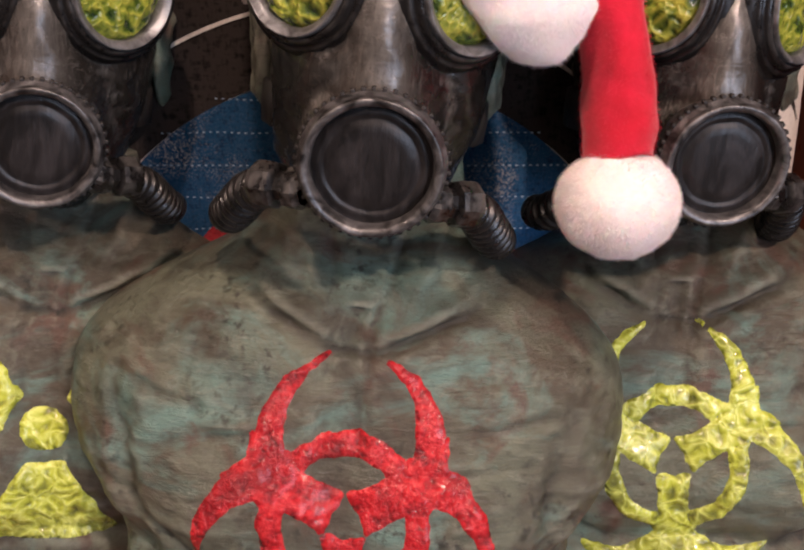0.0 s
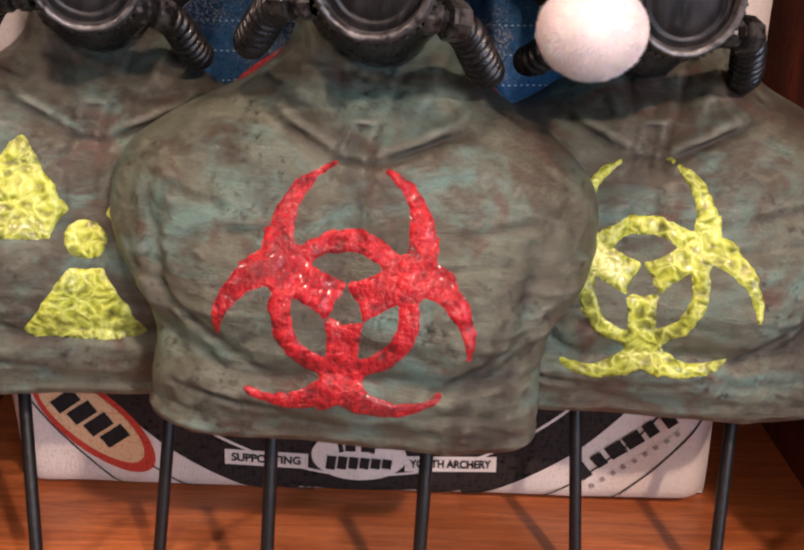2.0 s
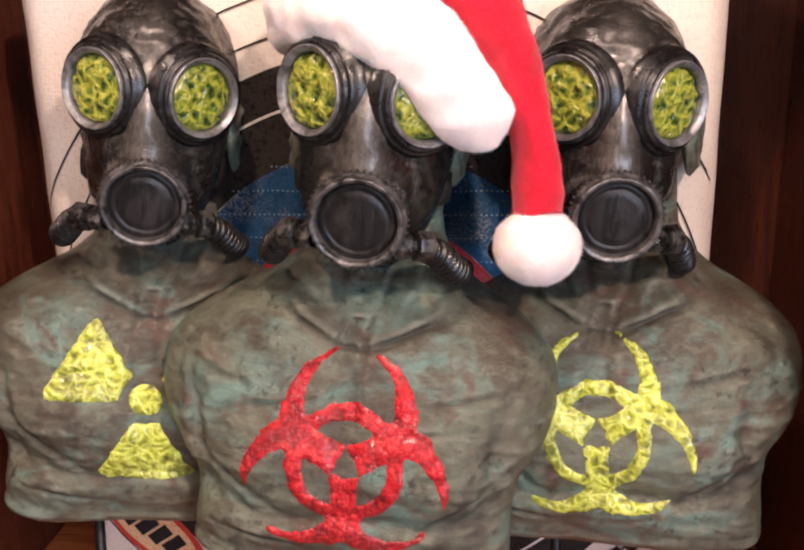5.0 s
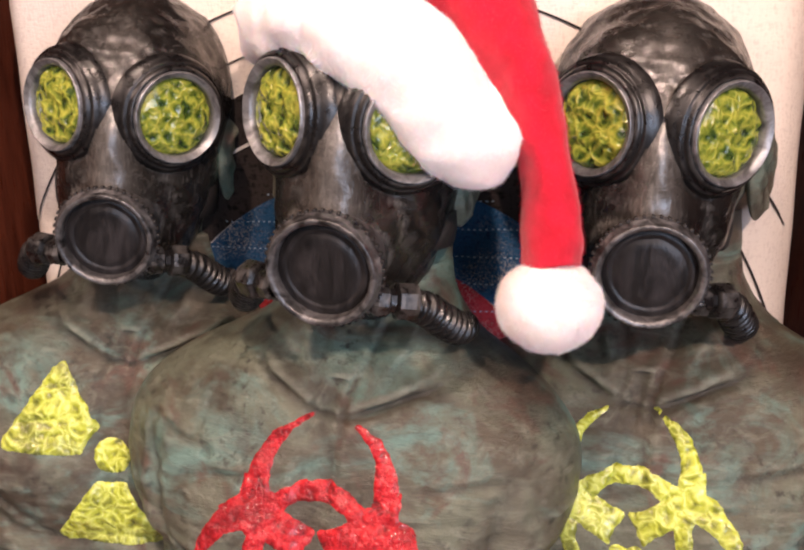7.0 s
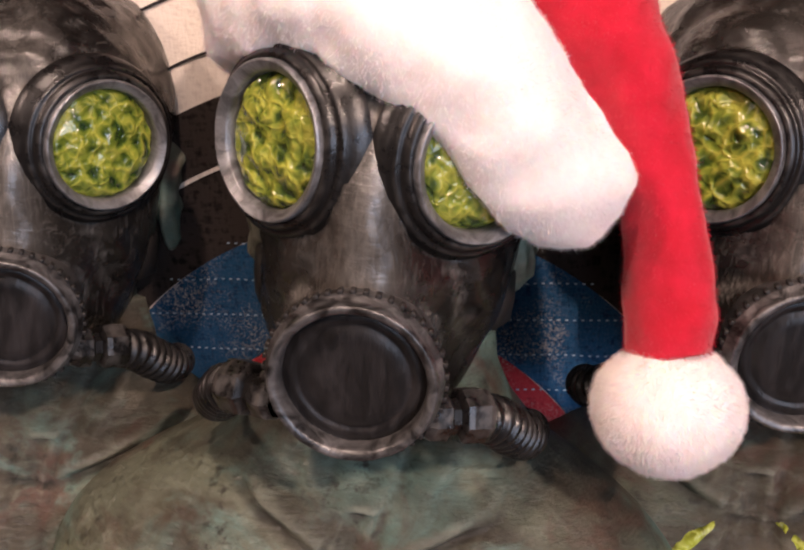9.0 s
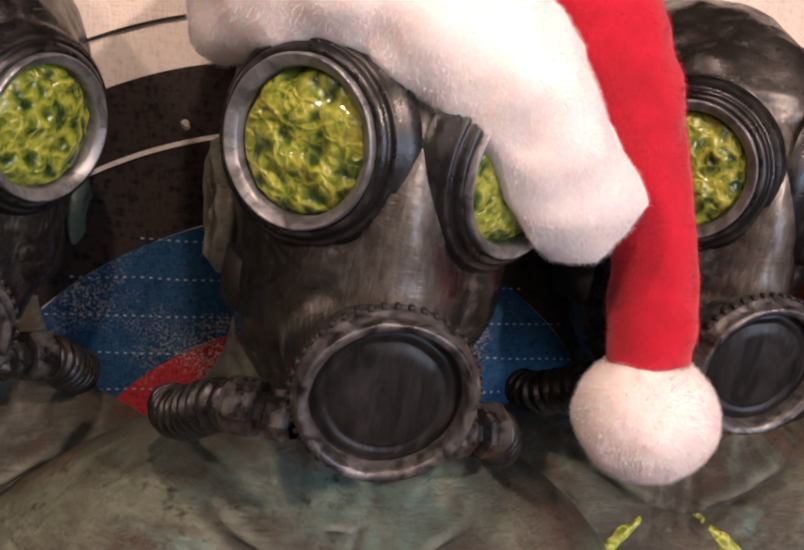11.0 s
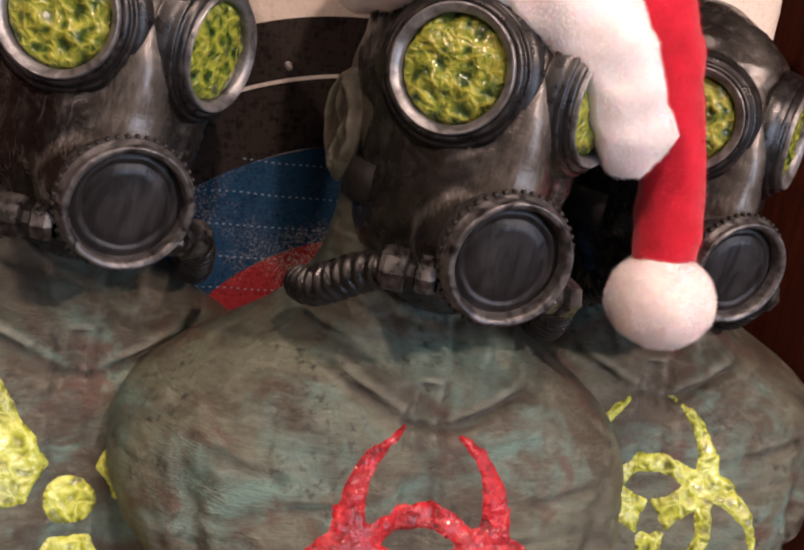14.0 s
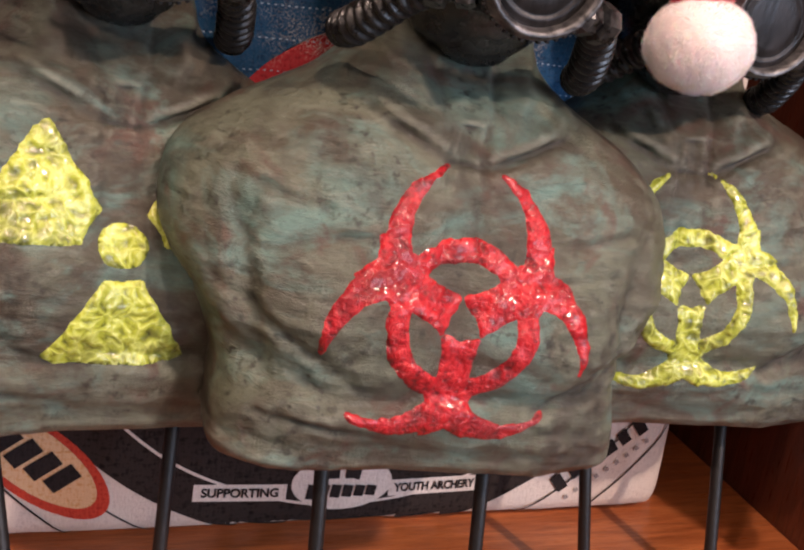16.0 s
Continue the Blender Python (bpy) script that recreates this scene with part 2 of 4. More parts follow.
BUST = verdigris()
RUBBER = rubber()
HOSE = hose_rubber()
METAL = gunmetal()
RING_METAL = gunmetal("worn_silver_paint", (0.10, 0.098, 0.098), (0.33, 0.33, 0.335))
DISC = disc_paint()
GEL = lens_gel()
RED_PAINT = gloss_paint("red_glitter_paint", (0.13, 0.008, 0.010), (0.46, 0.010, 0.017), (0.70, 0.030, 0.036), 260)
YELLOW_PAINT = yellow_gel()
OAK = wood("orange_oak", (0.35, 0.090, 0.026), (0.60, 0.190, 0.062))
CHERRY = wood("dark_cherry_wood", (0.060, 0.014, 0.007), (0.125, 0.032, 0.016), 0.3, (22, 22, 2.2))
STEEL = Nodes("black_stake_enamel")
STEEL = STEEL.out((0.007, 0.0065, 0.0065), 0.5, 0.0, STEEL.noise(180, 3), 0.0006)
STRAP = Nodes("matt_black_strap")
STRAP = STRAP.out((0.014, 0.012, 0.011), 0.6, 0.0, STRAP.noise(90, 3), 0.0008)
CANVAS = cloth("cream_woven_canvas", (0.68, 0.60, 0.53), (0.78, 0.70, 0.62))
BLACK_CLOTH = cloth("black_printed_canvas", (0.007, 0.005, 0.0045), (0.034, 0.026, 0.023), 300)
BLUE_CLOTH = cloth("blue_printed_canvas", (0.006, 0.032, 0.085), (0.014, 0.072, 0.160), worn=0.6)
RED_CLOTH = cloth("red_printed_canvas", (0.24, 0.010, 0.018), (0.42, 0.03, 0.04), worn=0.8)
INK = cloth("black_ink", (0.014, 0.012, 0.012), (0.026, 0.022, 0.022))
LABEL_WHITE = cloth("white_label_print", (0.66, 0.60, 0.54), (0.78, 0.72, 0.66))
LABEL_RED = cloth("red_label_print", (0.42, 0.03, 0.02), (0.60, 0.07, 0.04))
LABEL_ORANGE = cloth("peach_label_print", (0.70, 0.36, 0.14), (0.80, 0.55, 0.32))
LABEL_GREY = cloth("grey_label_print", (0.25, 0.22, 0.21), (0.36, 0.32, 0.30))
THREAD = cloth("pale_stitch_thread", (0.20, 0.30, 0.42), (0.36, 0.46, 0.56))
FUR = plush("white_plush", (0.88, 0.785, 0.765), (0.93, 0.85, 0.83), 260, 0.35)
RED_PLUSH = plush("red_plush", (0.44, 0.004, 0.018), (0.58, 0.008, 0.034), 100)
CARPET = plush("grey_brown_carpet", (0.16, 0.14, 0.125), (0.24, 0.215, 0.195), 90)
PLASTER = plush("room_wall_paint", (0.42, 0.36, 0.30), (0.50, 0.44, 0.37), 60)


# ---- mesh helpers ----
def part(name, bm, material, parent=None, label="", smooth=True):
    me = bpy.data.meshes.new(name)
    bm.to_mesh(me)
    bm.free()
    for m in material if isinstance(material, (list, tuple)) else (material,):
        me.materials.append(m)
    if smooth:
        me.polygons.foreach_set("use_smooth", [True] * len(me.polygons))
    ob = new(name, me)
    if parent is not None:
        ob.parent = parent
    return tagged(ob, label)


def from_arrays(name, verts, faces, material, parent=None, label="", smooth=True):
    me = bpy.data.meshes.new(name)
    me.from_pydata([tuple(v) for v in verts], [], faces)
    for m in material if isinstance(material, (list, tuple)) else (material,):
        me.materials.append(m)
    me.polygons.foreach_set("use_smooth", [smooth] * len(me.polygons))
    ob = new(name, me)
    if parent is not None:
        ob.parent = parent
    return tagged(ob, label)


def empty(name, m, label, category, group=""):
    ob = new(name)
    ob.matrix_world = m
    return tagged(ob, label, category, group)


def box_bm(x0, x1, y0, y1, z0, z1, bevel=0.003, cuts=0):
    bm = bmesh.new()
    bmesh.ops.create_cube(bm, size=1)
    for v in bm.verts:
        v.co = Vector((x0 + (v.co.x + 0.5) * (x1 - x0), y0 + (v.co.y + 0.5) * (y1 - y0), z0 + (v.co.z + 0.5) * (z1 - z0)))
    if bevel:
        bmesh.ops.bevel(bm, geom=bm.edges[:], offset=bevel, segments=2, affect="EDGES", profile=0.5)
    return bm


def grid_faces(n_u, n_v, wrap=True):
    faces = []
    for j in range(n_v - 1):
        for i in range(n_u if wrap else n_u - 1):
            k = (i + 1) % n_u
            faces.append((j * n_u + i, j * n_u + k, (j + 1) * n_u + k, (j + 1) * n_u + i))
    return faces


def lathe(profile, n=48, m=Matrix.Identity(4), wobble=0.0, seed=0):
    """Rings round the z axis: profile of (radius, height). A radius of 0 closes an end."""
    verts, faces = [], []
    for r, h in profile:
        for i in range(n):
            a = 2 * math.pi * i / n
            rr = r * (1 + wobble * noise.noise((3 * math.cos(a), 3 * math.sin(a), 20 * h + seed)))
            verts.append(m @ Vector((rr * math.cos(a), rr * math.sin(a), h)))
    faces = grid_faces(n, len(profile))
    return verts, faces


def smooth_interp(xs, ys, q):
    """A smooth curve through the given places (cubic Hermite)."""
    xs, ys, q = np.array(xs, float), np.array(ys, float), np.array(q, float)
    d = np.gradient(ys, xs)
    i = np.clip(np.searchsorted(xs, q) - 1, 0, len(xs) - 2)
    h = xs[i + 1] - xs[i]
    t = np.clip((q - xs[i]) / h, 0, 1)
    return ((2 * t**3 - 3 * t**2 + 1) * ys[i] + (t**3 - 2 * t**2 + t) * h * d[i] + (3 * t**2 - 2 * t**3) * ys[i + 1] + (t**3 - t**2) * h * d[i + 1])


def tube(points, radii, n=24, steps=60, ripple=None, flat=1.0):
    """A swept tube through the points, with its ends closed."""
    pts = np.array(points, float)
    s = np.concatenate([[0], np.cumsum(np.linalg.norm(np.diff(pts, axis=0), axis=1))])
    q = np.linspace(0, s[-1], steps)
    line = np.stack([smooth_interp(s, pts[:, k], q) for k in range(3)], 1)
    rad = smooth_interp(s, radii, q)
    verts = []
    side = Vector((0, 1, 0))
    for j in range(steps):
        d = Vector(line[min(j + 1, steps - 1)] - line[max(j - 1, 0)]).normalized()
        u = (side - d * side.dot(d)).normalized()
        w = d.cross(u)
        side = u
        r = rad[j] * (ripple(j / (steps - 1)) if ripple else 1.0)
        for i in range(n):
            a = 2 * math.pi * i / n
            verts.append(Vector(line[j]) + u * (r * flat * math.cos(a)) + w * (r * math.sin(a)))
    faces = grid_faces(n, steps)
    for j in (0, steps - 1):
        verts.append(Vector(line[j]))
        c = len(verts) - 1
        faces += [(c, j * n + (i + 1) % n, j * n + i) if j == 0 else (c, j * n + i, j * n + (i + 1) % n) for i in range(n)]
    return verts, faces


def fur_mesh(verts, faces, count, length, seed, width=0.0011, lie=0.55):
    """Many thin leaning tufts that stand on a surface."""
    rnd = random.Random(seed)
    out_v, out_f = [], []
    tris = [(f[0], f[i], f[i + 1]) for f in faces for i in range(1, len(f) - 1)]
    areas = np.array([((Vector(verts[b]) - Vector(verts[a])).cross(Vector(verts[c]) - Vector(verts[a]))).length for a, b, c in tris])
    pick = np.random.RandomState(seed).choice(len(tris), count, p=areas / areas.sum())
    for t in pick:
        a, b, c = (Vector(verts[k]) for k in tris[t])
        nrm = (b - a).cross(c - a)
        if nrm.length < 1e-12:
            continue
        nrm.normalize()
        u, v = rnd.random(), rnd.random()
        if u + v > 1:
            u, v = 1 - u, 1 - v
        p = a + (b - a) * u + (c - a) * v
        flow = noise.noise_vector(p * 9) * 0.7 + Vector((0.3, 0, -0.9))
        flow = (flow - nrm * flow.dot(nrm)).normalized()
        d = (nrm * lie + flow + Vector((rnd.uniform(-1, 1), rnd.uniform(-1, 1), rnd.uniform(-1, 1))) * 0.7).normalized()
        side = d.cross(Vector((rnd.uniform(-1, 1), rnd.uniform(-1, 1), rnd.uniform(-1, 1)))).normalized() * width
        tip = p + d * length * rnd.uniform(0.5, 1.2)
        k = len(out_v)
        base = p - nrm * 0.001
        out_v += [base - side, base + side, tip]
        out_f.append((k, k + 1, k + 2))
    return out_v, out_f


# ---- the cabinet and the room ----
def slab(name, dims, material, label, category="", bevel=0.003):
    return tagged(part(name, box_bm(*dims, bevel), material, None, "", False), label, category, "", "structure")


WALL_L, WALL_R, FACE, BACK, TOP = -0.535, 0.455, 0.46, 0.99, 1.20
slab("floor", (WALL_L, WALL_R, FACE, BACK, -0.025, 0.0), OAK, "glossy orange-brown oak board at the cabinet's base", "cabinet floor")
slab("wall_left", (WALL_L - 0.025, WALL_L, FACE, BACK, -0.5, TOP + 0.03), CHERRY, "dark reddish cherry wood cabinet side panel", "cabinet side")
slab("wall_right", (WALL_R, WALL_R + 0.025, FACE, BACK, -0.5, TOP + 0.03), CHERRY, "dark reddish cherry wood cabinet side panel", "cabinet side")
slab("wall_back", (WALL_L - 0.025, WALL_R + 0.025, BACK, BACK + 0.02, -0.5, TOP + 0.03), CHERRY, "dark cherry wood cabinet back panel in shade", "cabinet back")
slab("ceiling", (WALL_L, WALL_R, FACE - 0.01, BACK, TOP, TOP + 0.025), CHERRY, "dark cherry wood shelf closing the cabinet above", "cabinet shelf")
slab("trim", (WALL_L, WALL_R, FACE + 0.01, FACE + 0.03, -0.5, -0.027), CHERRY, "dark cherry wood front rail beneath the base", "cabinet rail")
# unseen room shell, added for bounce and reflections; its floor is kept neutral
slab("ground", (-2.6, 2.6, -3.0, 1.1, -0.52, -0.502), CARPET, "grey-brown carpeted room floor", "floor")
slab("wall_south", (-2.6, 2.6, -3.05, -3.0, -0.5, 2.0), PLASTER, "plain beige painted room wall", "wall")
slab("wall_west", (-2.65, -2.6, -3.0, 1.1, -0.5, 2.0), PLASTER, "plain beige painted room wall", "wall")
slab("wall_east", (2.6, 2.65, -3.0, 1.1, -0.5, 2.0), PLASTER, "plain beige painted room wall", "wall")
slab("wall_north", (-2.6, 2.6, 1.1, 1.15, -0.5, 2.0), PLASTER, "plain beige painted room wall", "wall")
slab("room_ceiling", (-2.6, 2.6, -3.0, 1.1, 2.0, 2.04), PLASTER, "plain pale painted room ceiling", "ceiling")


# ---- the archery target bag ----
BAG_X0, BAG_X1, BAG_Y, BAG_TOP = -0.426, 0.330, 0.768, 0.785
RING = (-0.040, 0.335)


def bag_face(x, z):
    """How far the stuffed front lies before the bag's flat face."""
    u = (x - BAG_X0) / (BAG_X1 - BAG_X0) * 2 - 1
    v = z / BAG_TOP * 2 - 1
    round_off = (max(abs(u) - 0.93, 0) / 0.07) ** 2 + (max(abs(v) - 0.95, 0) / 0.05) ** 2
    bulge = 0.012 * max(1 - u * u, 0) * max(1 - v * v, 0)
    creases = 0.0025 * noise.noise((7 * x, 2.0, 4 * z)) + 0.0012 * noise.noise((25 * x, 5.0, 16 * z))
    return BAG_Y - bulge + 0.02 * min(round_off, 1.6) - creases


def bag_body():
    nx, nz = 70, 70
    verts, faces = [], []
    corner = 0.03
    for j in range(nz + 1):
        for i in range(nx + 1):
            x = BAG_X0 + (BAG_X1 - BAG_X0) * i / nx
            z = BAG_TOP * j / nz
            u = i / nx * 2 - 1
            dz = corner * max(abs(u) - 0.9, 0) ** 2 / 0.01 * 0.9 * (z / BAG_TOP) ** 6
            verts.append((x + 0.004 * noise.noise((0, 9 * z, 3 + (i > nx / 2))) * (abs(u) > 0.9), bag_face(x, z), max(z - dz, 0.001)))
    w = nx + 1
    faces = [(j * w + i, j * w + i + 1, (j + 1) * w + i + 1, (j + 1) * w + i) for j in range(nz) for i in range(nx)]
    rim = [i for i in range(nx)] + [j * w + nx for j in range(nz)] + [nz * w + i for i in range(nx, 0, -1)] + [j * w for j in range(nz, 0, -1)]
    loops = [rim]
    for back, shrink in ((0.03, 1.012), (0.10, 1.012), (0.16, 1.0), (0.185, 0.95)):
        ring = []
        for k in rim:
            x, y, z = verts[k]
            cx, cz = (BAG_X0 + BAG_X1) / 2, BAG_TOP / 2
            ring.append(len(verts))
            verts.append((cx + (x - cx) * shrink, BAG_Y + back, max(cz + (z - cz) * shrink, 0.001)))
        loops.append(ring)
    for a, b in zip(loops, loops[1:]):
        for i in range(len(a)):
            k = (i + 1) % len(a)
            faces.append((a[i], b[i], b[k], a[k]))
    faces.append(tuple(loops[-1]))
    return verts, faces


def ring_band(r0, r1, lift, steps=220, rows=5):
    """A printed ring, cut off at the bag's borders."""
    verts, faces, ids = [], [], {}
    rows = max(rows, int((r1 - r0) / 0.012) + 1)
    for i in range(steps):
        for j in range(rows + 1):
            a = 2 * math.pi * i / steps
            r = r0 + (r1 - r0) * j / rows
            r += 0.0012 * noise.noise((4 * math.cos(a), 4 * math.sin(a), 10 * r1))
            x, z = RING[0] + r * math.cos(a), RING[1] + r * math.sin(a)
            ids[i, j] = (len(verts), BAG_X0 + 0.004 < x < BAG_X1 - 0.004 and 0.004 < z < BAG_TOP - 0.006)
            verts.append((x, bag_face(x, z) - lift, z))
    for i in range(steps):
        for j in range(rows):
            q = [ids[i, j], ids[(i + 1) % steps, j], ids[(i + 1) % steps, j + 1], ids[i, j + 1]]
            if all(ok for _, ok in q):
                faces.append(tuple(k for k, _ in q))
    return verts, faces


def build_bag():
    bag = empty("archery_target_bag", Matrix.Identity(4), "stuffed cream canvas archery target bag with printed rings", "archery target")
    from_arrays("bag_body", *bag_body(), CANVAS, bag)
    from_arrays("black_ring", *ring_band(0.246, 0.347, 0.0015), BLACK_CLOTH, bag, "black printed ring")
    from_arrays("blue_ring", *ring_band(0.168, 0.246, 0.0016), BLUE_CLOTH, bag, "blue printed ring with pale stitching")
    from_arrays("red_ring", *ring_band(0.078, 0.168, 0.0017), RED_CLOTH, bag, "red printed ring")
    from_arrays("bullseye", *ring_band(0.002, 0.078, 0.0015), LABEL_ORANGE, bag, "pale printed bullseye")
    from_arrays("ring_line", *ring_band(0.3005, 0.3035, 0.0025), LABEL_WHITE, bag, "thin white printed line")
    from_arrays("ring_line", *ring_band(0.3765, 0.3785, 0.0015), INK, bag, "thin black printed line")
    from_arrays("ring_line", *ring_band(0.4190, 0.4210, 0.0015), INK, bag, "thin black printed line")
    bm = bmesh.new()
    bmesh.ops.create_icosphere(bm, subdivisions=3, radius=0.0032)
    for v in bm.verts:
        v.co *= 1 + 0.5 * noise.noise(v.co * 420)
        v.co.y *= 0.5
    bm.transform(Matrix.Translation((-0.121, bag_face(-0.121, 0.637) - 0.001, 0.637)))
    part("loose_stuffing", bm, LABEL_GREY, bag, "frayed pale tuft in the black cloth")
    verts, faces = [], []
    for row in range(16):
        z0, x = 0.19 + 0.0265 * row, -0.30
        while x < 0.2:
            z = z0 + 0.0012 * noise.noise((30 * x, 0, row))
            r = math.hypot(x - RING[0], z - RING[1])
            if 0.06 < r < 0.252:
                y = bag_face(x, z) - 0.0030
                k = len(verts)
                verts += [(x, y, z - 0.0005), (x + 0.0022, y, z - 0.0005), (x + 0.0022, y, z + 0.0006), (x, y, z + 0.0006)]
                faces.append((k, k + 1, k + 2, k + 3))
            x += 0.0056
    tagged(from_arrays("stitching", verts, faces, THREAD, bag, "pale stitched rows"), kind="stuff")
    return bag


def flat_patch(name, outline, lift, material, parent, label=""):
    """A printed patch with the outline given in x and z, laid on the bag's face."""
    bm = bmesh.new()
    vs = [bm.verts.new((x, bag_face(x, z) - lift, z)) for x, z in outline]
    bm.faces.new(vs)
    bmesh.ops.triangulate(bm, faces=bm.faces[:])
    return part(name, bm, material, parent, label, False)


def turned(points, cx, cz, degrees):
    c, s = math.cos(radians(degrees)), math.sin(radians(degrees))
    return [(cx + x * c - z * s, cz + x * s + z * c) for x, z in points]


def oval(a, b, n=40):
    return [(a * math.cos(2 * math.pi * i / n), b * math.sin(2 * math.pi * i / n)) for i in range(n)]


def rect(w, h):
    return [(-w / 2, -h / 2), (w / 2, -h / 2), (w / 2, h / 2), (-w / 2, h / 2)]


def lettering(name, text, size, cx, cz, degrees, lift, material, parent, stretch=1.0, bold=0.0):
    cu = bpy.data.curves.new(name, "FONT")
    cu.body, cu.size, cu.align_x, cu.align_y, cu.extrude, cu.offset = text, size, "CENTER", "CENTER", 0.0002, bold
    tmp = bpy.data.objects.new(name, cu)
    me = bpy.data.meshes.new_from_object(tmp)
    bpy.data.objects.remove(tmp)
    me.name = name
    me.materials.clear()
    me.materials.append(material)
    c, s = math.cos(radians(degrees)), math.sin(radians(degrees))
    for v in me.vertices:
        x, z = v.co.x * stretch, v.co.y
        px, pz = cx + x * c - z * s, cz + x * s + z * c
        v.co = (px, bag_face(px, pz) - lift - v.co.z, pz)
    ob = new(name, me)
    ob.parent = parent
    return ob


BAG = build_bag()
# the printed emblems along the bottom: names of makers become plain bars
e = flat_patch("oval_emblem", turned(oval(0.080, 0.036), -0.330, 0.088, -43), 0.0022, LABEL_RED, BAG, "red-rimmed slanted oval emblem")
flat_patch("oval_field", turned(oval(0.070, 0.029), -0.333, 0.092, -43), 0.0030, LABEL_ORANGE, e, "peach emblem field")
for k in range(4):
    flat_patch("letter_bar", turned(rect(0.0165, 0.030), -0.333 + 0.0205 * (k - 1.5) * 0.80, 0.093 - 0.0205 * (k - 1.5) * 0.66, -43 - 12), 0.0038, INK, e)
for k in range(6):
    flat_patch("letter_bar", turned(rect(0.019 if k in (2, 3) else 0.0125, 0.022 if k in (0, 5) else 0.017), 0.193 + 0.0168 * k, 0.047 + 0.0131 * k, 38), 0.0022, INK, BAG)
for k in range(9):
    flat_patch("small_letter_bar", turned(rect(0.005, 0.005), 0.205 + 0.0105 * k, 0.028 + 0.0082 * k, 38), 0.0022, LABEL_GREY, BAG)
for text, cx, tilt, w in (("SUPPORTING", -0.146, -2, 0.090), ("YOUTH ARCHERY", 0.052, 1, 0.098)):
    p = flat_patch("caption_strip", turned(rect(w, 0.019), cx, 0.050, tilt), 0.0024, LABEL_WHITE, BAG, "white printed caption strip")
    lettering("caption", text, 0.0135, cx, 0.050, tilt, 0.0032, INK, p, w * 0.92 / (0.0135 * len(text) * 0.66), 0.0004)
e = flat_patch("club_emblem", turned(oval(0.051, 0.031), -0.046, 0.058, 0), 0.0034, LABEL_WHITE, BAG, "white oval emblem with dark figures")
for k in range(6):
    flat_patch("letter_bar", turned(rect(0.010, 0.017 - 0.001 * k), -0.076 + 0.012 * k, 0.049, -8), 0.0042, INK, e)
for k in range(2):
    flat_patch("bow_mark", turned(rect(0.005, 0.020), -0.066 + 0.036 * k, 0.072, 10 - 20 * k), 0.0042, INK, e)
    flat_patch("bow_mark", turned(rect(0.011, 0.013), -0.055 + 0.017 * k, 0.070, 0), 0.0042, INK, e)


# ---- the busts ----
# Local frame of a bust: x = 0 on the head's midline, front towards -y, z = 0 on the board.
ZS = (0.200, 0.214, 0.24, 0.28, 0.32, 0.36, 0.39, 0.415, 0.435, 0.452, 0.467, 0.482, 0.502, 0.53, 0.57)
HALF = (0.158, 0.159, 0.159, 0.163, 0.184, 0.200, 0.199, 0.185, 0.160, 0.132, 0.104, 0.086, 0.073, 0.067, 0.066)
FRONT = (0.540, 0.533, 0.526, 0.524, 0.527, 0.539, 0.551, 0.560, 0.571, 0.585, 0.604, 0.624, 0.639, 0.647, 0.650)
REAR = (0.690, 0.695, 0.705, 0.712, 0.720, 0.725, 0.730, 0.732, 0.734, 0.735, 0.735, 0.735, 0.730, 0.725, 0.720)
SHIFT = (0.0, 0.0, 0.0, -0.002, -0.004, -0.006, -0.006, -0.005, -0.003, 0.0, 0.0, 0.0, 0.0, 0.0, 0.0)


def seam(x, z, x0, z0, x1, z1, width):
    """1 on the line from one place to the other, falling to 0 off it."""
    dx, dz = x1 - x0, z1 - z0
    t = max(0.0, min(1.0, ((x - x0) * dx + (z - z0) * dz) / (dx * dx + dz * dz)))
    d = math.hypot(x - x0 - t * dx, z - z0 - t * dz)
    return math.exp(-((d / width) ** 2)) * (0.35 + 0.65 * math.sin(math.pi * min(max(t, 0.08), 0.92)))


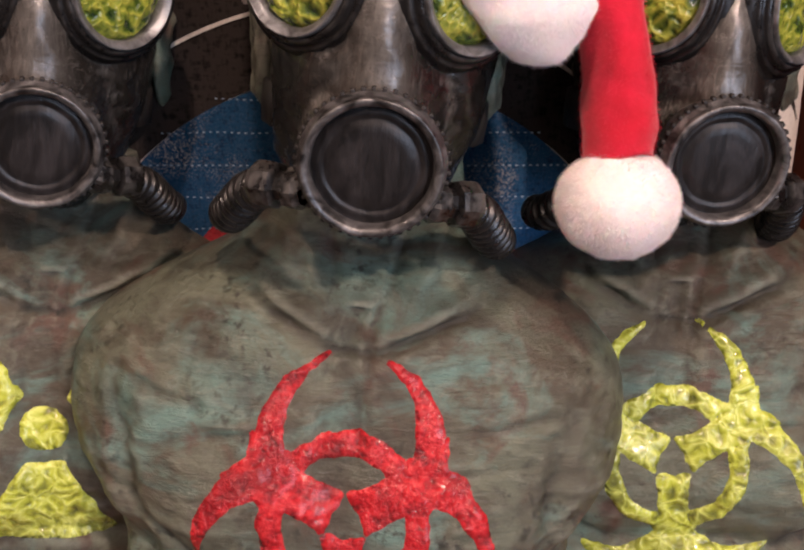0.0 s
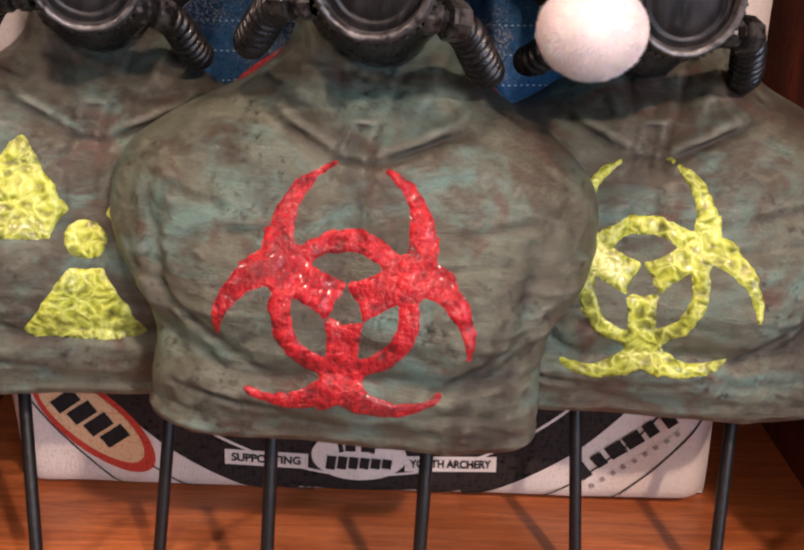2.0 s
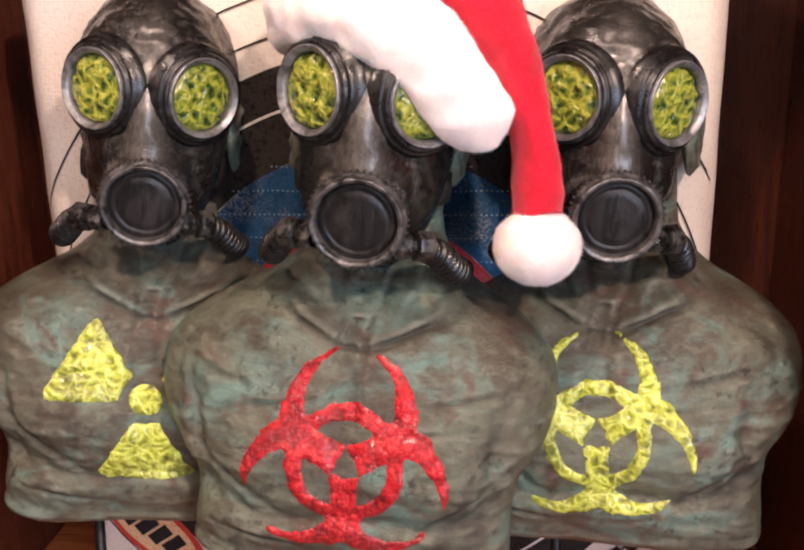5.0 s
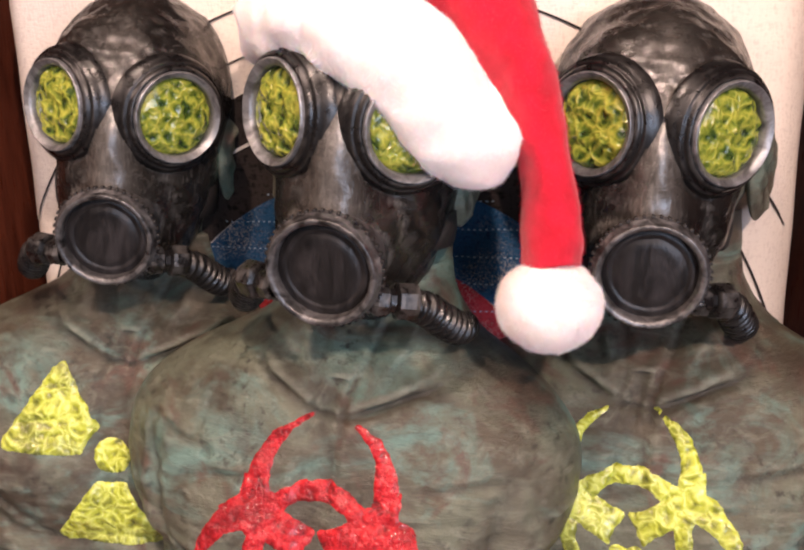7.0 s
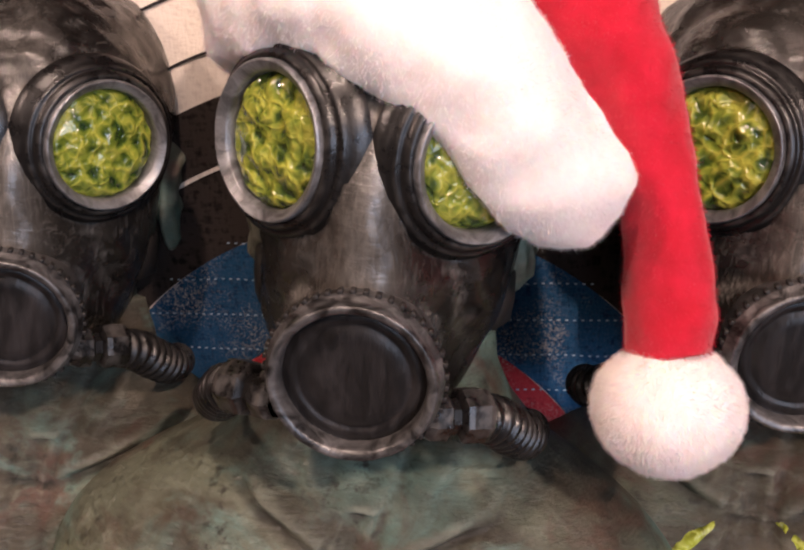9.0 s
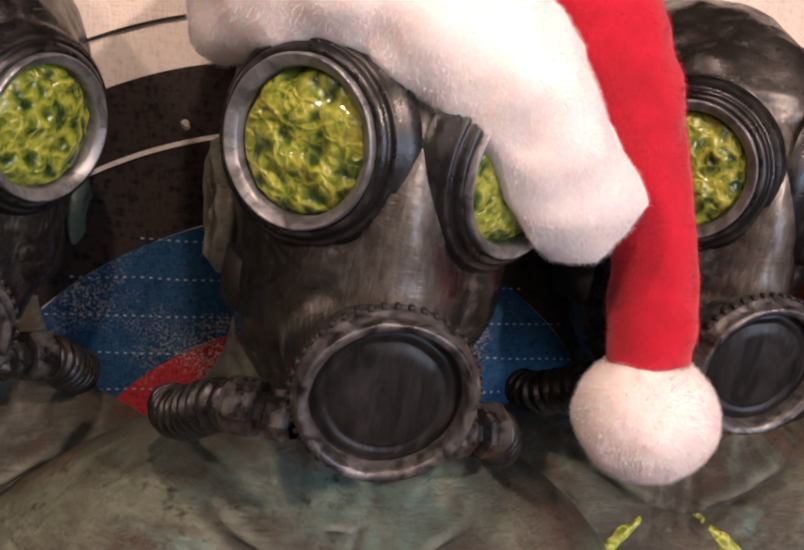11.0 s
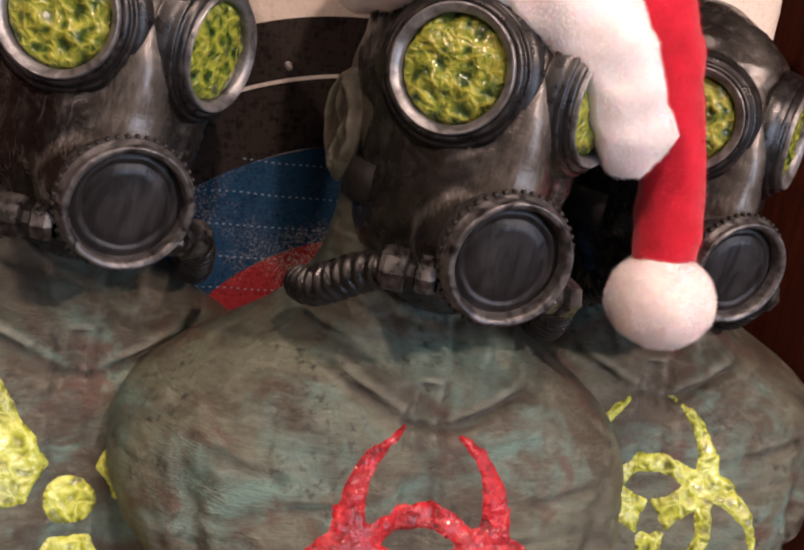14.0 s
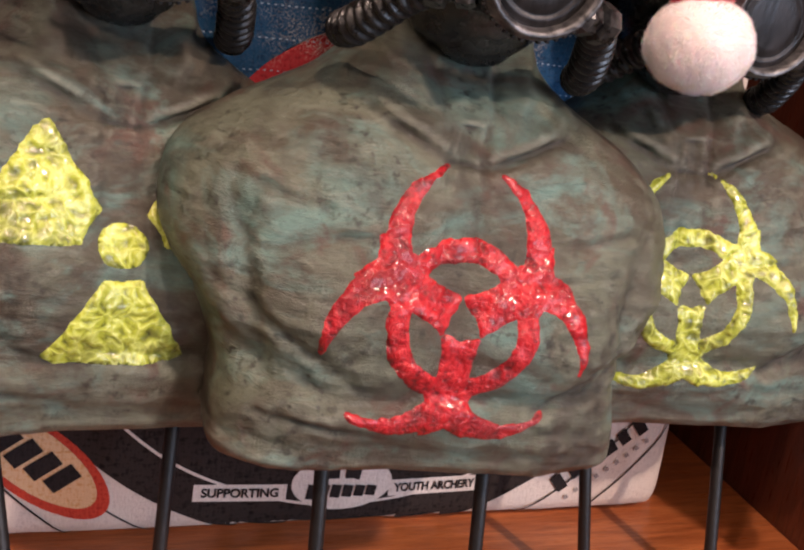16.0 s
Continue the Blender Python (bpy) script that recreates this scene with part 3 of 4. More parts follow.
def chest_relief(x, z):
    """Relief of the sculpted jacket; plus stands proud."""
    h = 0.011 * math.exp(-(((abs(x) - 0.078) / 0.050) ** 2) - ((z - 0.325) / 0.050) ** 2)
    h += 0.006 * math.exp(-(((abs(x) - 0.125) / 0.035) ** 2) - ((z - 0.395) / 0.030) ** 2)
    h -= 0.0055 * math.exp(-((x / 0.008) ** 2)) * (0.24 < z < 0.45)
    low = 0.262 + 0.35 * (abs(x) - 0.06) ** 2 * 10 + 0.010 * noise.noise((9 * x, 0, 3))
    h -= 0.008 * math.exp(-(((z - low) / 0.010) ** 2)) * min(1, abs(x) / 0.03)
    # jacket collar: two raised folds that meet in a notch, and a fly with two edges
    h += 0.0062 * seam(x, z, -0.085, 0.468, -0.016, 0.436, 0.0055) - 0.0060 * seam(x, z, -0.070, 0.450, -0.014, 0.424, 0.0050)
    h += 0.0060 * seam(x, z, 0.085, 0.466, 0.020, 0.434, 0.0065) - 0.0075 * seam(x, z, 0.080, 0.449, 0.018, 0.424, 0.0036)
    h -= 0.0065 * seam(x, z, -0.014, 0.445, -0.012, 0.345, 0.0022) + 0.0065 * seam(x, z, 0.013, 0.450, 0.011, 0.345, 0.0024)
    h -= 0.0045 * seam(x, z, -0.012, 0.425, 0.012, 0.423, 0.0022)
    h += 0.0045 * seam(x, z, -0.050, 0.510, -0.026, 0.452, 0.0060) - 0.0040 * seam(x, z, -0.032, 0.510, -0.015, 0.448, 0.0045)
    h += 0.0045 * seam(x, z, 0.055, 0.508, 0.034, 0.452, 0.0060) - 0.0045 * seam(x, z, 0.034, 0.508, 0.016, 0.446, 0.0045)
    h -= 0.0050 * seam(x, z, -0.150, 0.400, -0.095, 0.385, 0.006) + 0.0045 * seam(x, z, 0.145, 0.392, 0.090, 0.380, 0.006)
    # the hollow between chest and shoulder, throat rings
    h -= 0.0085 * math.exp(-(((abs(x) - 0.142 - 0.15 * (z - 0.33)) / 0.009) ** 2)) * max(0.0, 1 - abs(z - 0.325) / 0.075)
    h += 0.0024 * noise.noise((12 * x, 3.0, 110 * z)) * math.exp(-((x / 0.035) ** 2)) * (z > 0.452)
    h += 0.0060 * math.exp(-(((abs(x) - 0.052) / 0.014) ** 2)) * max(0.0, min(1.0, (z - 0.455) / 0.02)) * (z < 0.53)
    h -= 0.007 * math.exp(-((x / 0.034) ** 2) - ((z - 0.482) / 0.028) ** 2)
    # the lip along the lower edge, folds that swing out under the arms
    h += 0.0024 * math.exp(-(((z - 0.207 - 0.004 * noise.noise((16 * x, 0, 5))) / 0.006) ** 2)) - 0.0018 * math.exp(-(((z - 0.222 - 0.005 * noise.noise((12 * x, 0, 8))) / 0.006) ** 2))
    h -= 0.0050 * seam(x, z, -0.160, 0.330, -0.060, 0.268, 0.0055) + 0.0045 * seam(x, z, 0.160, 0.318, 0.075, 0.258, 0.0055)
    h += 0.0035 * seam(x, z, -0.165, 0.300, -0.080, 0.250, 0.007) - 0.0035 * seam(x, z, -0.130, 0.245, -0.030, 0.232, 0.004)
    h -= 0.0035 * seam(x, z, -0.110, 0.365, -0.030, 0.378, 0.0040) + 0.0035 * seam(x, z, 0.030, 0.350, 0.125, 0.362, 0.0040)
    # soft horizontal drags of the modelling tool and dents
    h += 0.0050 * noise.noise((9 * x, 1.0, 22 * z)) + 0.0034 * noise.noise((22 * x, 4.0, 34 * z)) + 0.0012 * noise.noise((30 * x, 2.0, 110 * z)) + 0.0012 * noise.noise((45 * x, 6.0, 60 * z)) * max(0.0, 1 - (z - 0.2) / 0.09) + 0.0018 * noise.noise((60 * x, 8.0, 130 * z)) * max(0.0, 1 - (z - 0.2) / 0.06)
    h += 0.0013 * noise.noise((90 * x, 7.0, 90 * z)) + 0.0016 * abs(noise.noise((34 * x + 8 * z, 9.0, 75 * z)))
    return h


def bust_arrays():
    nu, nv = 330, 190
    zz = np.concatenate([np.linspace(0.200, 0.40, 100), np.linspace(0.402, 0.57, nv - 100)])
    half, front, rear, shift = (smooth_interp(ZS, k, zz) for k in (HALF, FRONT, REAR, SHIFT))
    verts = []
    for j, z in enumerate(zz):
        cy = front[j] * 0.45 + rear[j] * 0.55
        for i in range(nu):
            a = 2 * math.pi * i / nu
            c, s = math.cos(a), math.sin(a)
            p = 2 / (2.1 + 1.1 * max(0.0, min(1.0, (0.46 - z) / 0.2)) + 2.4 * max(0.0, min(1.0, (0.27 - z) / 0.06)))
            x = half[j] * math.copysign(abs(c) ** p, c)
            y = cy + math.copysign(abs(s) ** p, s) * (rear[j] - cy if s > 0 else cy - front[j])
            h = chest_relief(x, z) if s < 0.25 else 0.002 * noise.noise((20 * x, 20 * y, 20 * z))
            h *= max(0.15, min(1.0, 0.45 - s))
            k = Vector((c * 0.75, s, 0)).normalized()
            sag = 0.006 * noise.noise((14 * x, 14 * y, 0.5)) * max(0, 1 - (z - 0.200) / 0.03) - 0.012 * max(0, abs(x) / 0.15 - 0.55) * -max(0, 1 - (z - 0.200) / 0.05)
            verts.append(Vector((x + shift[j] + k.x * h, y + k.y * h, z + sag)))
    faces = grid_faces(nu, nv)
    low = sum((verts[i] for i in range(nu)), Vector()) / nu + Vector((0, 0, 0.012))
    verts.append(low)
    faces += [(len(verts) - 1, (i + 1) % nu, i) for i in range(nu)]
    # the head behind the mask, then the ears
    base, nu2, nv2 = len(verts), 48, 30
    for j in range(nv2):
        t = math.pi * (j + 0.02) / (nv2 - 0.96)
        for i in range(nu2):
            a = 2 * math.pi * i / nu2
            d = Vector((math.sin(t) * math.cos(a), math.sin(t) * math.sin(a), -math.cos(t)))
            p = Vector((0.079 * d.x, 0.668 + 0.080 * d.y, 0.635 + 0.094 * d.z))
            verts.append(p + d * (0.002 * noise.noise(p * 30)))
    faces += [tuple(base + k for k in f) for f in grid_faces(nu2, nv2)]
    for side in (-1, 1):
        base, nu2, nv2 = len(verts), 40, 24
        for j in range(nv2):
            t = math.pi * (j + 0.02) / (nv2 - 0.96)
            for i in range(nu2):
                a = 2 * math.pi * i / nu2
                fx, fz = math.sin(t) * math.cos(a), math.sin(t) * math.sin(a)
                r = math.hypot(fx, fz)
                edge = 0.35 + 0.65 * max(0.0, min(1.0, 0.5 + fz + 0.6 * fx))
                rim = 0.0052 * edge * math.exp(-(((r - 0.82) / 0.10) ** 2)) - 0.0075 * math.exp(-((fx - 0.05) ** 2 + (fz + 0.10) ** 2) / 0.10)
                rim += 0.0042 * math.exp(-(((fx - 0.10 + 0.5 * fz * fz) / 0.13) ** 2)) * (r < 0.75) + 0.004 * math.exp(-((fx + 0.45) ** 2 + (fz + 0.1) ** 2) / 0.02)
                rim += 0.002 * noise.noise((4 * fx, 4 * fz, 1))
                out = 0.008 * math.cos(t) + (rim if math.cos(t) > 0 else 0)
                narrow = 1.0 if fz > -0.1 else 1.0 + 0.45 * (fz + 0.1)
                p = Vector((0.076 + out + 0.004 * (fx + 0.4), 0.662 + 0.022 * fx * narrow, 0.606 + 0.040 * fz + 0.004 * fx))
                verts.append(Vector((p.x * side, p.y, p.z)))
        faces += [tuple(base + k for k in (f if side < 0 else f[::-1])) for f in grid_faces(nu2, nv2)]
    return verts, faces


BUST_V, BUST_F = bust_arrays()


def strokes_biohazard(q):
    """How far a place lies inside the three-lobed sign; q in units of its radius."""
    best = -1.0
    x, z = q
    for k in range(3):
        a = radians(120 * k)
        c, s = math.cos(a), math.sin(a)
        u, v = x * c + z * s, -x * s + z * c
        # the two horns of a lobe
        du, dv = abs(u), v - 0.44
        t = (math.degrees(math.atan2(dv, du)) + 32) / 105
        if 0 <= t <= 1:
            best = max(best, 0.130 * (1 - t) ** 0.75 + 0.004 - abs(math.hypot(du, dv) - (0.50 + 0.05 * t)))
        # the arc of the ring that spans the lobe
        r, th = math.hypot(u, v), abs(math.degrees(math.atan2(u, v)))
        if th < 45:
            best = max(best, min(0.078 - abs(r - 0.465), (46 - th) * 0.012))
        # the stem between two lobes, with a forked inner end
        if v < 0:
            w = 0.122 + 0.020 * max(0.0, 1 - (-v - 0.10) / 0.10) + 0.12 * max(0.0, -v - 0.45)
            fork = 0.078 + 0.02 * max(0.0, 1 - abs(u) / 0.05)
            best = max(best, min(w - abs(u), -v - fork, 0.74 + v + 0.5 * abs(u)))
    return best


def strokes_trefoil(q):
    x, z = q
    r, a = math.hypot(x, z), math.degrees(math.atan2(z, x))
    best = 0.168 - r
    for mid in (30, 150, 270):
        d = abs((a - mid + 180) % 360 - 180)
        best = max(best, min(r - 0.265, min(0.92 - r * math.cos(radians(d)), 1.0 - r) if d < 80 else -1, r * math.sin(radians(30 - d)) if d < 60 else -1))
    return best


def paint_sign(strokes, cx, cz, radius, stretch, seed, thick=0.0016, turn=0.0, thin=0.0):
    """The sign as a raised coat of paint on the chest."""
    from mathutils.bvhtree import BVHTree
    tree = BVHTree.FromPolygons(BUST_V, BUST_F)
    n, span = 150, 1.12
    step = 2 * span / n

    def inside(u, v):
        c, s = math.cos(radians(turn)), math.sin(radians(turn))
        u, v = u * c + v * s, -u * s + v * c
        return strokes((u, v)) - thin + 0.020 * noise.noise((6 * u + seed, 6 * v, seed)) + 0.012 * noise.noise((19 * u, 19 * v, seed))

    val = {(i, j): inside(-span + i * step, -span + j * step) for i in range(n + 1) for j in range(n + 1)}
    cells = [(i, j) for i in range(n) for j in range(n) if sum(val[i + a, j + b] > 0 for a in (0, 1) for b in (0, 1)) >= 2]
    ids, verts, faces = {}, [], []

    def vertex(i, j):
        if (i, j) in ids:
            return ids[i, j]
        u, v, f = -span + i * step, -span + j * step, val[i, j]
        if f <= 0.012:
            for _ in range(3):
                f = inside(u, v)
                gu, gv = (inside(u + 0.004, v) - f) / 0.004, (inside(u, v + 0.004) - f) / 0.004
                g = gu * gu + gv * gv
                if g < 0.05:
                    break
                k = max(-0.8 * step, min(0.8 * step, -f / math.sqrt(g)))
                u, v = u + k * gu / math.sqrt(g), v + k * gv / math.sqrt(g)
            lift = -0.0002
        else:
            lump = 0.5 + 0.5 * noise.noise((30 * u, 30 * v, seed + 2))
            lift = thick * min(1, f / 0.035) ** 0.5 * (0.55 + 0.9 * lump)
        x, z = cx + u * radius * stretch, cz + v * radius
        hit = tree.ray_cast(Vector((x, 0.3, z)), Vector((0, 1, 0)))
        y, nrm = (hit[0].y, hit[1]) if hit[0] else (0.6, Vector((0, -1, 0)))
        p = Vector((x, y, z)) + nrm * lift
        ids[i, j] = len(verts)
        verts.append(p)
        return ids[i, j]

    for i, j in cells:
        faces.append((vertex(i, j), vertex(i + 1, j), vertex(i + 1, j + 1), vertex(i, j + 1)))
    return verts, faces


def bust(m, paint, sign, label):
    sv, sf = sign
    k = len(BUST_V)
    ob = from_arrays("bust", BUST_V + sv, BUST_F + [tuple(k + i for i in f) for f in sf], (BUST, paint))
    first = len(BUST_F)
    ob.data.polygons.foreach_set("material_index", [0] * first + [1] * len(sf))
    ob.matrix_world = m
    return tagged(ob, label, "statue bust", "busts in the cabinet")


EYES = ((-1, Vector((-0.0545, 0.561, 0.657))), (1, Vector((0.0545, 0.561, 0.657))))
SNOUT = Vector((0.002, 0.520, 0.557))


EYE_TURN = 37


def eye_axis(side):
    return Vector((side * math.sin(radians(EYE_TURN)), -math.cos(radians(EYE_TURN)), 0.06)).normalized()


def soft_max(a, b, k):
    h = np.clip(0.5 + 0.5 * (a - b) / k, 0, 1)
    return b + (a - b) * h + k * h * (1 - h)


def facepiece_arrays():
    """The rubber hood and face: a soft union of rounded forms seen from a place inside the head."""
    o = np.array((0.0, 0.648, 0.632))
    nu, nv = 240, 190
    th = np.linspace(0, 2 * math.pi, nu, endpoint=False)
    ph = np.linspace(0.02, math.pi - 0.02, nv)
    d = np.stack([(np.sin(ph)[:, None] * np.cos(th)[None]).ravel(), (np.sin(ph)[:, None] * np.sin(th)[None]).ravel(), np.repeat(np.cos(ph), nu)], 1)

    def reach(c, r):
        q, w = (o - np.array(c)) / r, d / np.array(r)
        a, b, e = (w * w).sum(1), (w * q).sum(1), (q * q).sum(-1) - 1
        disc = b * b - a * e
        return np.where(disc > 0, (-b + np.sqrt(np.maximum(disc, 0))) / a, 0.0).clip(0.0)

    r = reach((0, 0.664, 0.658), (0.083, 0.090, 0.090))
    # chin form drawn low so black rubber covers and shades the upper throat
    r = soft_max(r, reach((0, 0.632, 0.590), (0.072, 0.073, 0.110)), 0.022)
    r = soft_max(r, reach((0, 0.612, 0.670), (0.070, 0.050, 0.062)), 0.014)
    r = soft_max(r, reach((0, 0.608, 0.612), (0.063, 0.054, 0.058)), 0.016)
    r = soft_max(r, reach((-0.002, 0.565, 0.560), (0.039, 0.040, 0.038)), 0.012)
    r = soft_max(r, reach((-0.001, 0.570, 0.618), (0.026, 0.034, 0.066)), 0.018)
    r = soft_max(r, reach((0, 0.580, 0.590), (0.041, 0.040, 0.042)), 0.020)
    for side, c in EYES:
        r = soft_max(r, reach(tuple(c + Vector((-0.012 * side, 0.026, 0))), (0.040, 0.024, 0.043)), 0.008)
    p = o + d * r[:, None]
    out = []
    for q, w, rad in zip(p, d, r):
        v = Vector(q)
        h = 0.0030 * noise.noise(v * 28) + 0.0016 * noise.noise(v * 75)
        for side, c in EYES:
            e = (v - c).length
            if e < 0.085:
                h += 0.0022 * math.cos((e - 0.047) * 2 * math.pi / 0.0085) * math.exp(-(((e - 0.047) / 0.012) ** 2)) * (0.6 + 0.8 * noise.noise(v * 35))
        # folds that run from the cheeks to the snout
        if q[1] < 0.66 and q[2] < 0.64:
            f = math.atan2(q[0], 0.60 - q[2] + 0.12)
            h += 0.0032 * math.sin(f * 16 + 3 * noise.noise(v * 18)) * min(1, abs(q[0]) / 0.03) * min(1, (0.64 - q[2]) / 0.03)
        if q[1] < 0.60 and q[2] > 0.69:
            h += 0.0022 * noise.noise((30 * q[0], 30 * q[1], 110 * q[2]))
        v = v + Vector(w) * h
        for side, c in EYES:
            ax = eye_axis(side)
            up = (v - c).dot(ax)
            off = (v - c - ax * up).length
            cap = -0.015 + 0.008 * min(1.0, max(0.0, (off - 0.040) / 0.004)) + 0.5 * max(0.0, off - 0.044)
            if off < 0.064 and up > cap:
                v = v - ax * (up - cap)
        out.append(v)
    # the rubber runs smoothly up to the eye cups
    net = np.array([tuple(v) for v in out]).reshape(nv, nu, 3)
    near = sum(np.exp(-((np.linalg.norm(net - np.array(c), axis=2) / 0.060) ** 4)) for _, c in EYES).clip(0, 1)[:, :, None]
    for _ in range(6):
        mean = (np.roll(net, 1, 1) + np.roll(net, -1, 1) + net[np.r_[0, 0:nv - 1]] + net[np.r_[1:nv, nv - 1]]) / 4
        net = net + (mean - net) * near * 0.6
    out = [Vector(p) for p in net.reshape(-1, 3)]
    # the back of the head below the hood stays bare, round the ears
    keep = [f for f in grid_faces(nu, nv) if not (sum(out[k].y for k in f) / 4 > 0.664 + 0.12 * max(0.0, sum(out[k].z for k in f) / 4 - 0.680) / 0.02)]
    return out, keep + [tuple(range(nu))[::-1]]


def axis_pose(at, direction):
    return Matrix.Translation(at) @ Vector(direction).to_track_quat("Z", "Y").to_matrix().to_4x4()


def gas_mask(seed):
    mask = empty("gas_mask", Matrix.Identity(4), "silver-brushed black rubber gas mask with green lenses", "gas mask", "gas masks on the busts")
    fv, ff = facepiece_arrays()
    from_arrays("facepiece", fv, ff, RUBBER, mask)
    for side, c in EYES:
        ax = eye_axis(side)
        m = axis_pose(c - ax * 0.004, ax)
        cup = [(0.0525, -0.018), (0.0495, -0.0085), (0.0474, -0.0080), (0.0472, -0.0052), (0.0452, -0.0042), (0.0440, -0.0048), (0.0438, -0.0022), (0.0420, -0.0004), (0.0404, 0.0006), (0.0388, -0.002)]
        from_arrays("eye_cup", *lathe(cup, 72, m, 0.012, seed + 5), HOSE, mask, "ridged black rubber eye cup")
        prof = [(0.0392, -0.014), (0.0392, 0.0020), (0.0388, 0.0032), (0.0382, 0.0036), (0.0377, 0.0034), (0.0358, 0.0018), (0.0340, 0.0006), (0.0334, -0.0004), (0.0331, -0.0040), (0.0331, -0.010)]
        ring = from_arrays("eye_ring", *lathe(prof, 64, m, 0.006, seed), RING_METAL, mask, "worn silver-grey eye ring")
        lens_p = [(0.0340 if t > 85 else 0.0320 * math.sin(radians(t)) ** 0.8, -0.0080 if t > 85 else -0.0050 + 0.0050 * math.cos(radians(t))) for t in range(90, -1, -6)]
        lv, lf = lathe([(max(a, 0.0002), b) for a, b in lens_p], 64, m)
        lv = [v + ax * (0.0028 * (noise.noise(v * 95 + Vector((seed, 0, side))) + 0.5 * noise.noise(v * 190))) for v in lv]
        from_arrays("lens", lv, lf, GEL, ring, "yellow-green veined gel lens")
    m = axis_pose(SNOUT, (0, -1, -0.03))
    prof = [(0.036, -0.042), (0.040, -0.020), (0.0425, -0.012), (0.0432, -0.006), (0.0428, -0.003), (0.0412, -0.0020), (0.0407, 0.0030), (0.0400, 0.0044), (0.0388, 0.0046), (0.0366, 0.0036), (0.0356, 0.0022), (0.0352, -0.001), (0.0350, -0.006)]
    ring = from_arrays("filter_ring", *lathe(prof, 72, m, 0.008, seed + 3), METAL, mask, "worn grey metal filter ring with notched rim")
    for k in range(46):
        a = 2 * math.pi * k / 46
        bm = box_bm(-0.0013, 0.0013, -0.0016, 0.0016, -0.0026, 0.0022, 0.0005)
        bm.transform(m @ Matrix.Rotation(a, 4, "Z") @ Matrix.Translation((0.0434, 0, -0.0065)) @ Matrix.Rotation(math.pi / 2, 4, "Z"))
        part("notch", bm, STRAP, ring)
    disc = [(0.0356, -0.0060), (0.0330, -0.0058), (0.0315, -0.0044), (0.0290, -0.0046), (0.0280, -0.0056), (0.0265, -0.0056), (0.0250, -0.0042), (0.019, -0.0040), (0.012, -0.0036), (0.006, -0.0034), (0.0002, -0.0033)]
    from_arrays("filter_disc", *lathe(disc, 64, m, 0.02, seed + 8), DISC, mask, "smoky black filter disc")
    for side in (-1, 1):
        at = Vector((0.052 * side, 0.543, 0.534))
        im = axis_pose(at, (side, 0.55, -0.12))
        prof = [(0.010, -0.020), (0.0125, -0.016), (0.0125, -0.008), (0.0095, -0.006), (0.0095, -0.002), (0.0140, 0.0), (0.0145, 0.003), (0.0145, 0.012), (0.0135, 0.015), (0.004, 0.016), (0.0002, 0.016)]
        v, f = lathe(prof, 8, im)
        from_arrays("inlet", v, f, HOSE, mask, "faceted metal hose inlet", False)
        path = [at + Vector((side * 0.007, 0.006, -0.003)), at + Vector((side * 0.018, 0.022, -0.012)), at + Vector((side * 0.029, 0.044, -0.029)), at + Vector((side * 0.038, 0.066, -0.043)), at + Vector((side * 0.042, 0.084, -0.048))]
        v, f = tube(path, [0.0105, 0.0120, 0.0126, 0.0124, 0.0110], 26, 150, lambda t: 1 + 0.15 * math.copysign(abs(math.cos(2 * math.pi * 10.5 * t)) ** 0.6, math.cos(2 * math.pi * 10.5 * t)))
        from_arrays("hose", v, f, HOSE, mask, "ribbed black rubber hose")
        band = [Vector((side * (0.055 + 0.017 * math.sin(math.pi * min(1, t + 0.15))), 0.612 + 0.085 * t, 0.566 - 0.006 * t)) for t in (0, 0.25, 0.5, 0.75, 1)]
        bm = bmesh.new()
        rows = [[bm.verts.new(p + Vector((side * dx, 0, dz))) for dx, dz in ((-0.004, -0.014), (0.004, -0.014), (0.005, 0.0), (0.004, 0.014), (-0.004, 0.014))] for p in band]
        for r0, r1 in zip(rows, rows[1:]):
            for i in range(5):
                bm.faces.new((r0[i], r0[(i + 1) % 5], r1[(i + 1) % 5], r1[i]))
        bm.faces.new(rows[0][::-1]), bm.faces.new(rows[-1])
        part("strap", bm, STRAP, mask, "matt black rubber strap")
    return mask


def seat(dx, dy, dz, lean, turn):
    """The pose of a bust: turned and leaned about its own base."""
    c = Vector((0, 0.64, 0.18))
    return Matrix.Translation((dx, dy, dz)) @ Matrix.Translation(c) @ pose(0, 0, 0, 0, lean, turn) @ Matrix.Translation(-c)


def worn(x, y, z, pitch, roll, turn):
    """The pose of a mask whose neck opening has its centre at the place given."""
    return pose(x, y, z, pitch, roll, turn) @ Matrix.Translation((0, -0.64, -0.585))


LEFT, MIDDLE, RIGHT = seat(-0.295, 0.077, -0.003, 5.0, 12), seat(-0.045, 0.0, 0.0, 3.8, -1), seat(0.226, 0.086, -0.013, -1.5, -9)
bust(LEFT, YELLOW_PAINT, paint_sign(strokes_trefoil, -0.002, 0.346, 0.092, 1.12, 3, 0.0020), "patinated grey-green bust with a yellow radiation sign, on two stakes")
bust(MIDDLE, RED_PAINT, paint_sign(strokes_biohazard, 0.000, 0.323, 0.104, 0.99, 5), "patinated grey-green bust with a red biohazard sign, on two stakes")
bust(RIGHT, YELLOW_PAINT, paint_sign(strokes_biohazard, -0.004, 0.328, 0.101, 0.98, 9, 0.0022, 3, 0.006), "patinated grey-green bust with a yellow biohazard sign, on two stakes")
MASK = gas_mask(1)
MASK.matrix_world = worn(-0.0161, 0.6410, 0.5921, 3.2, 6.1, 0.4)
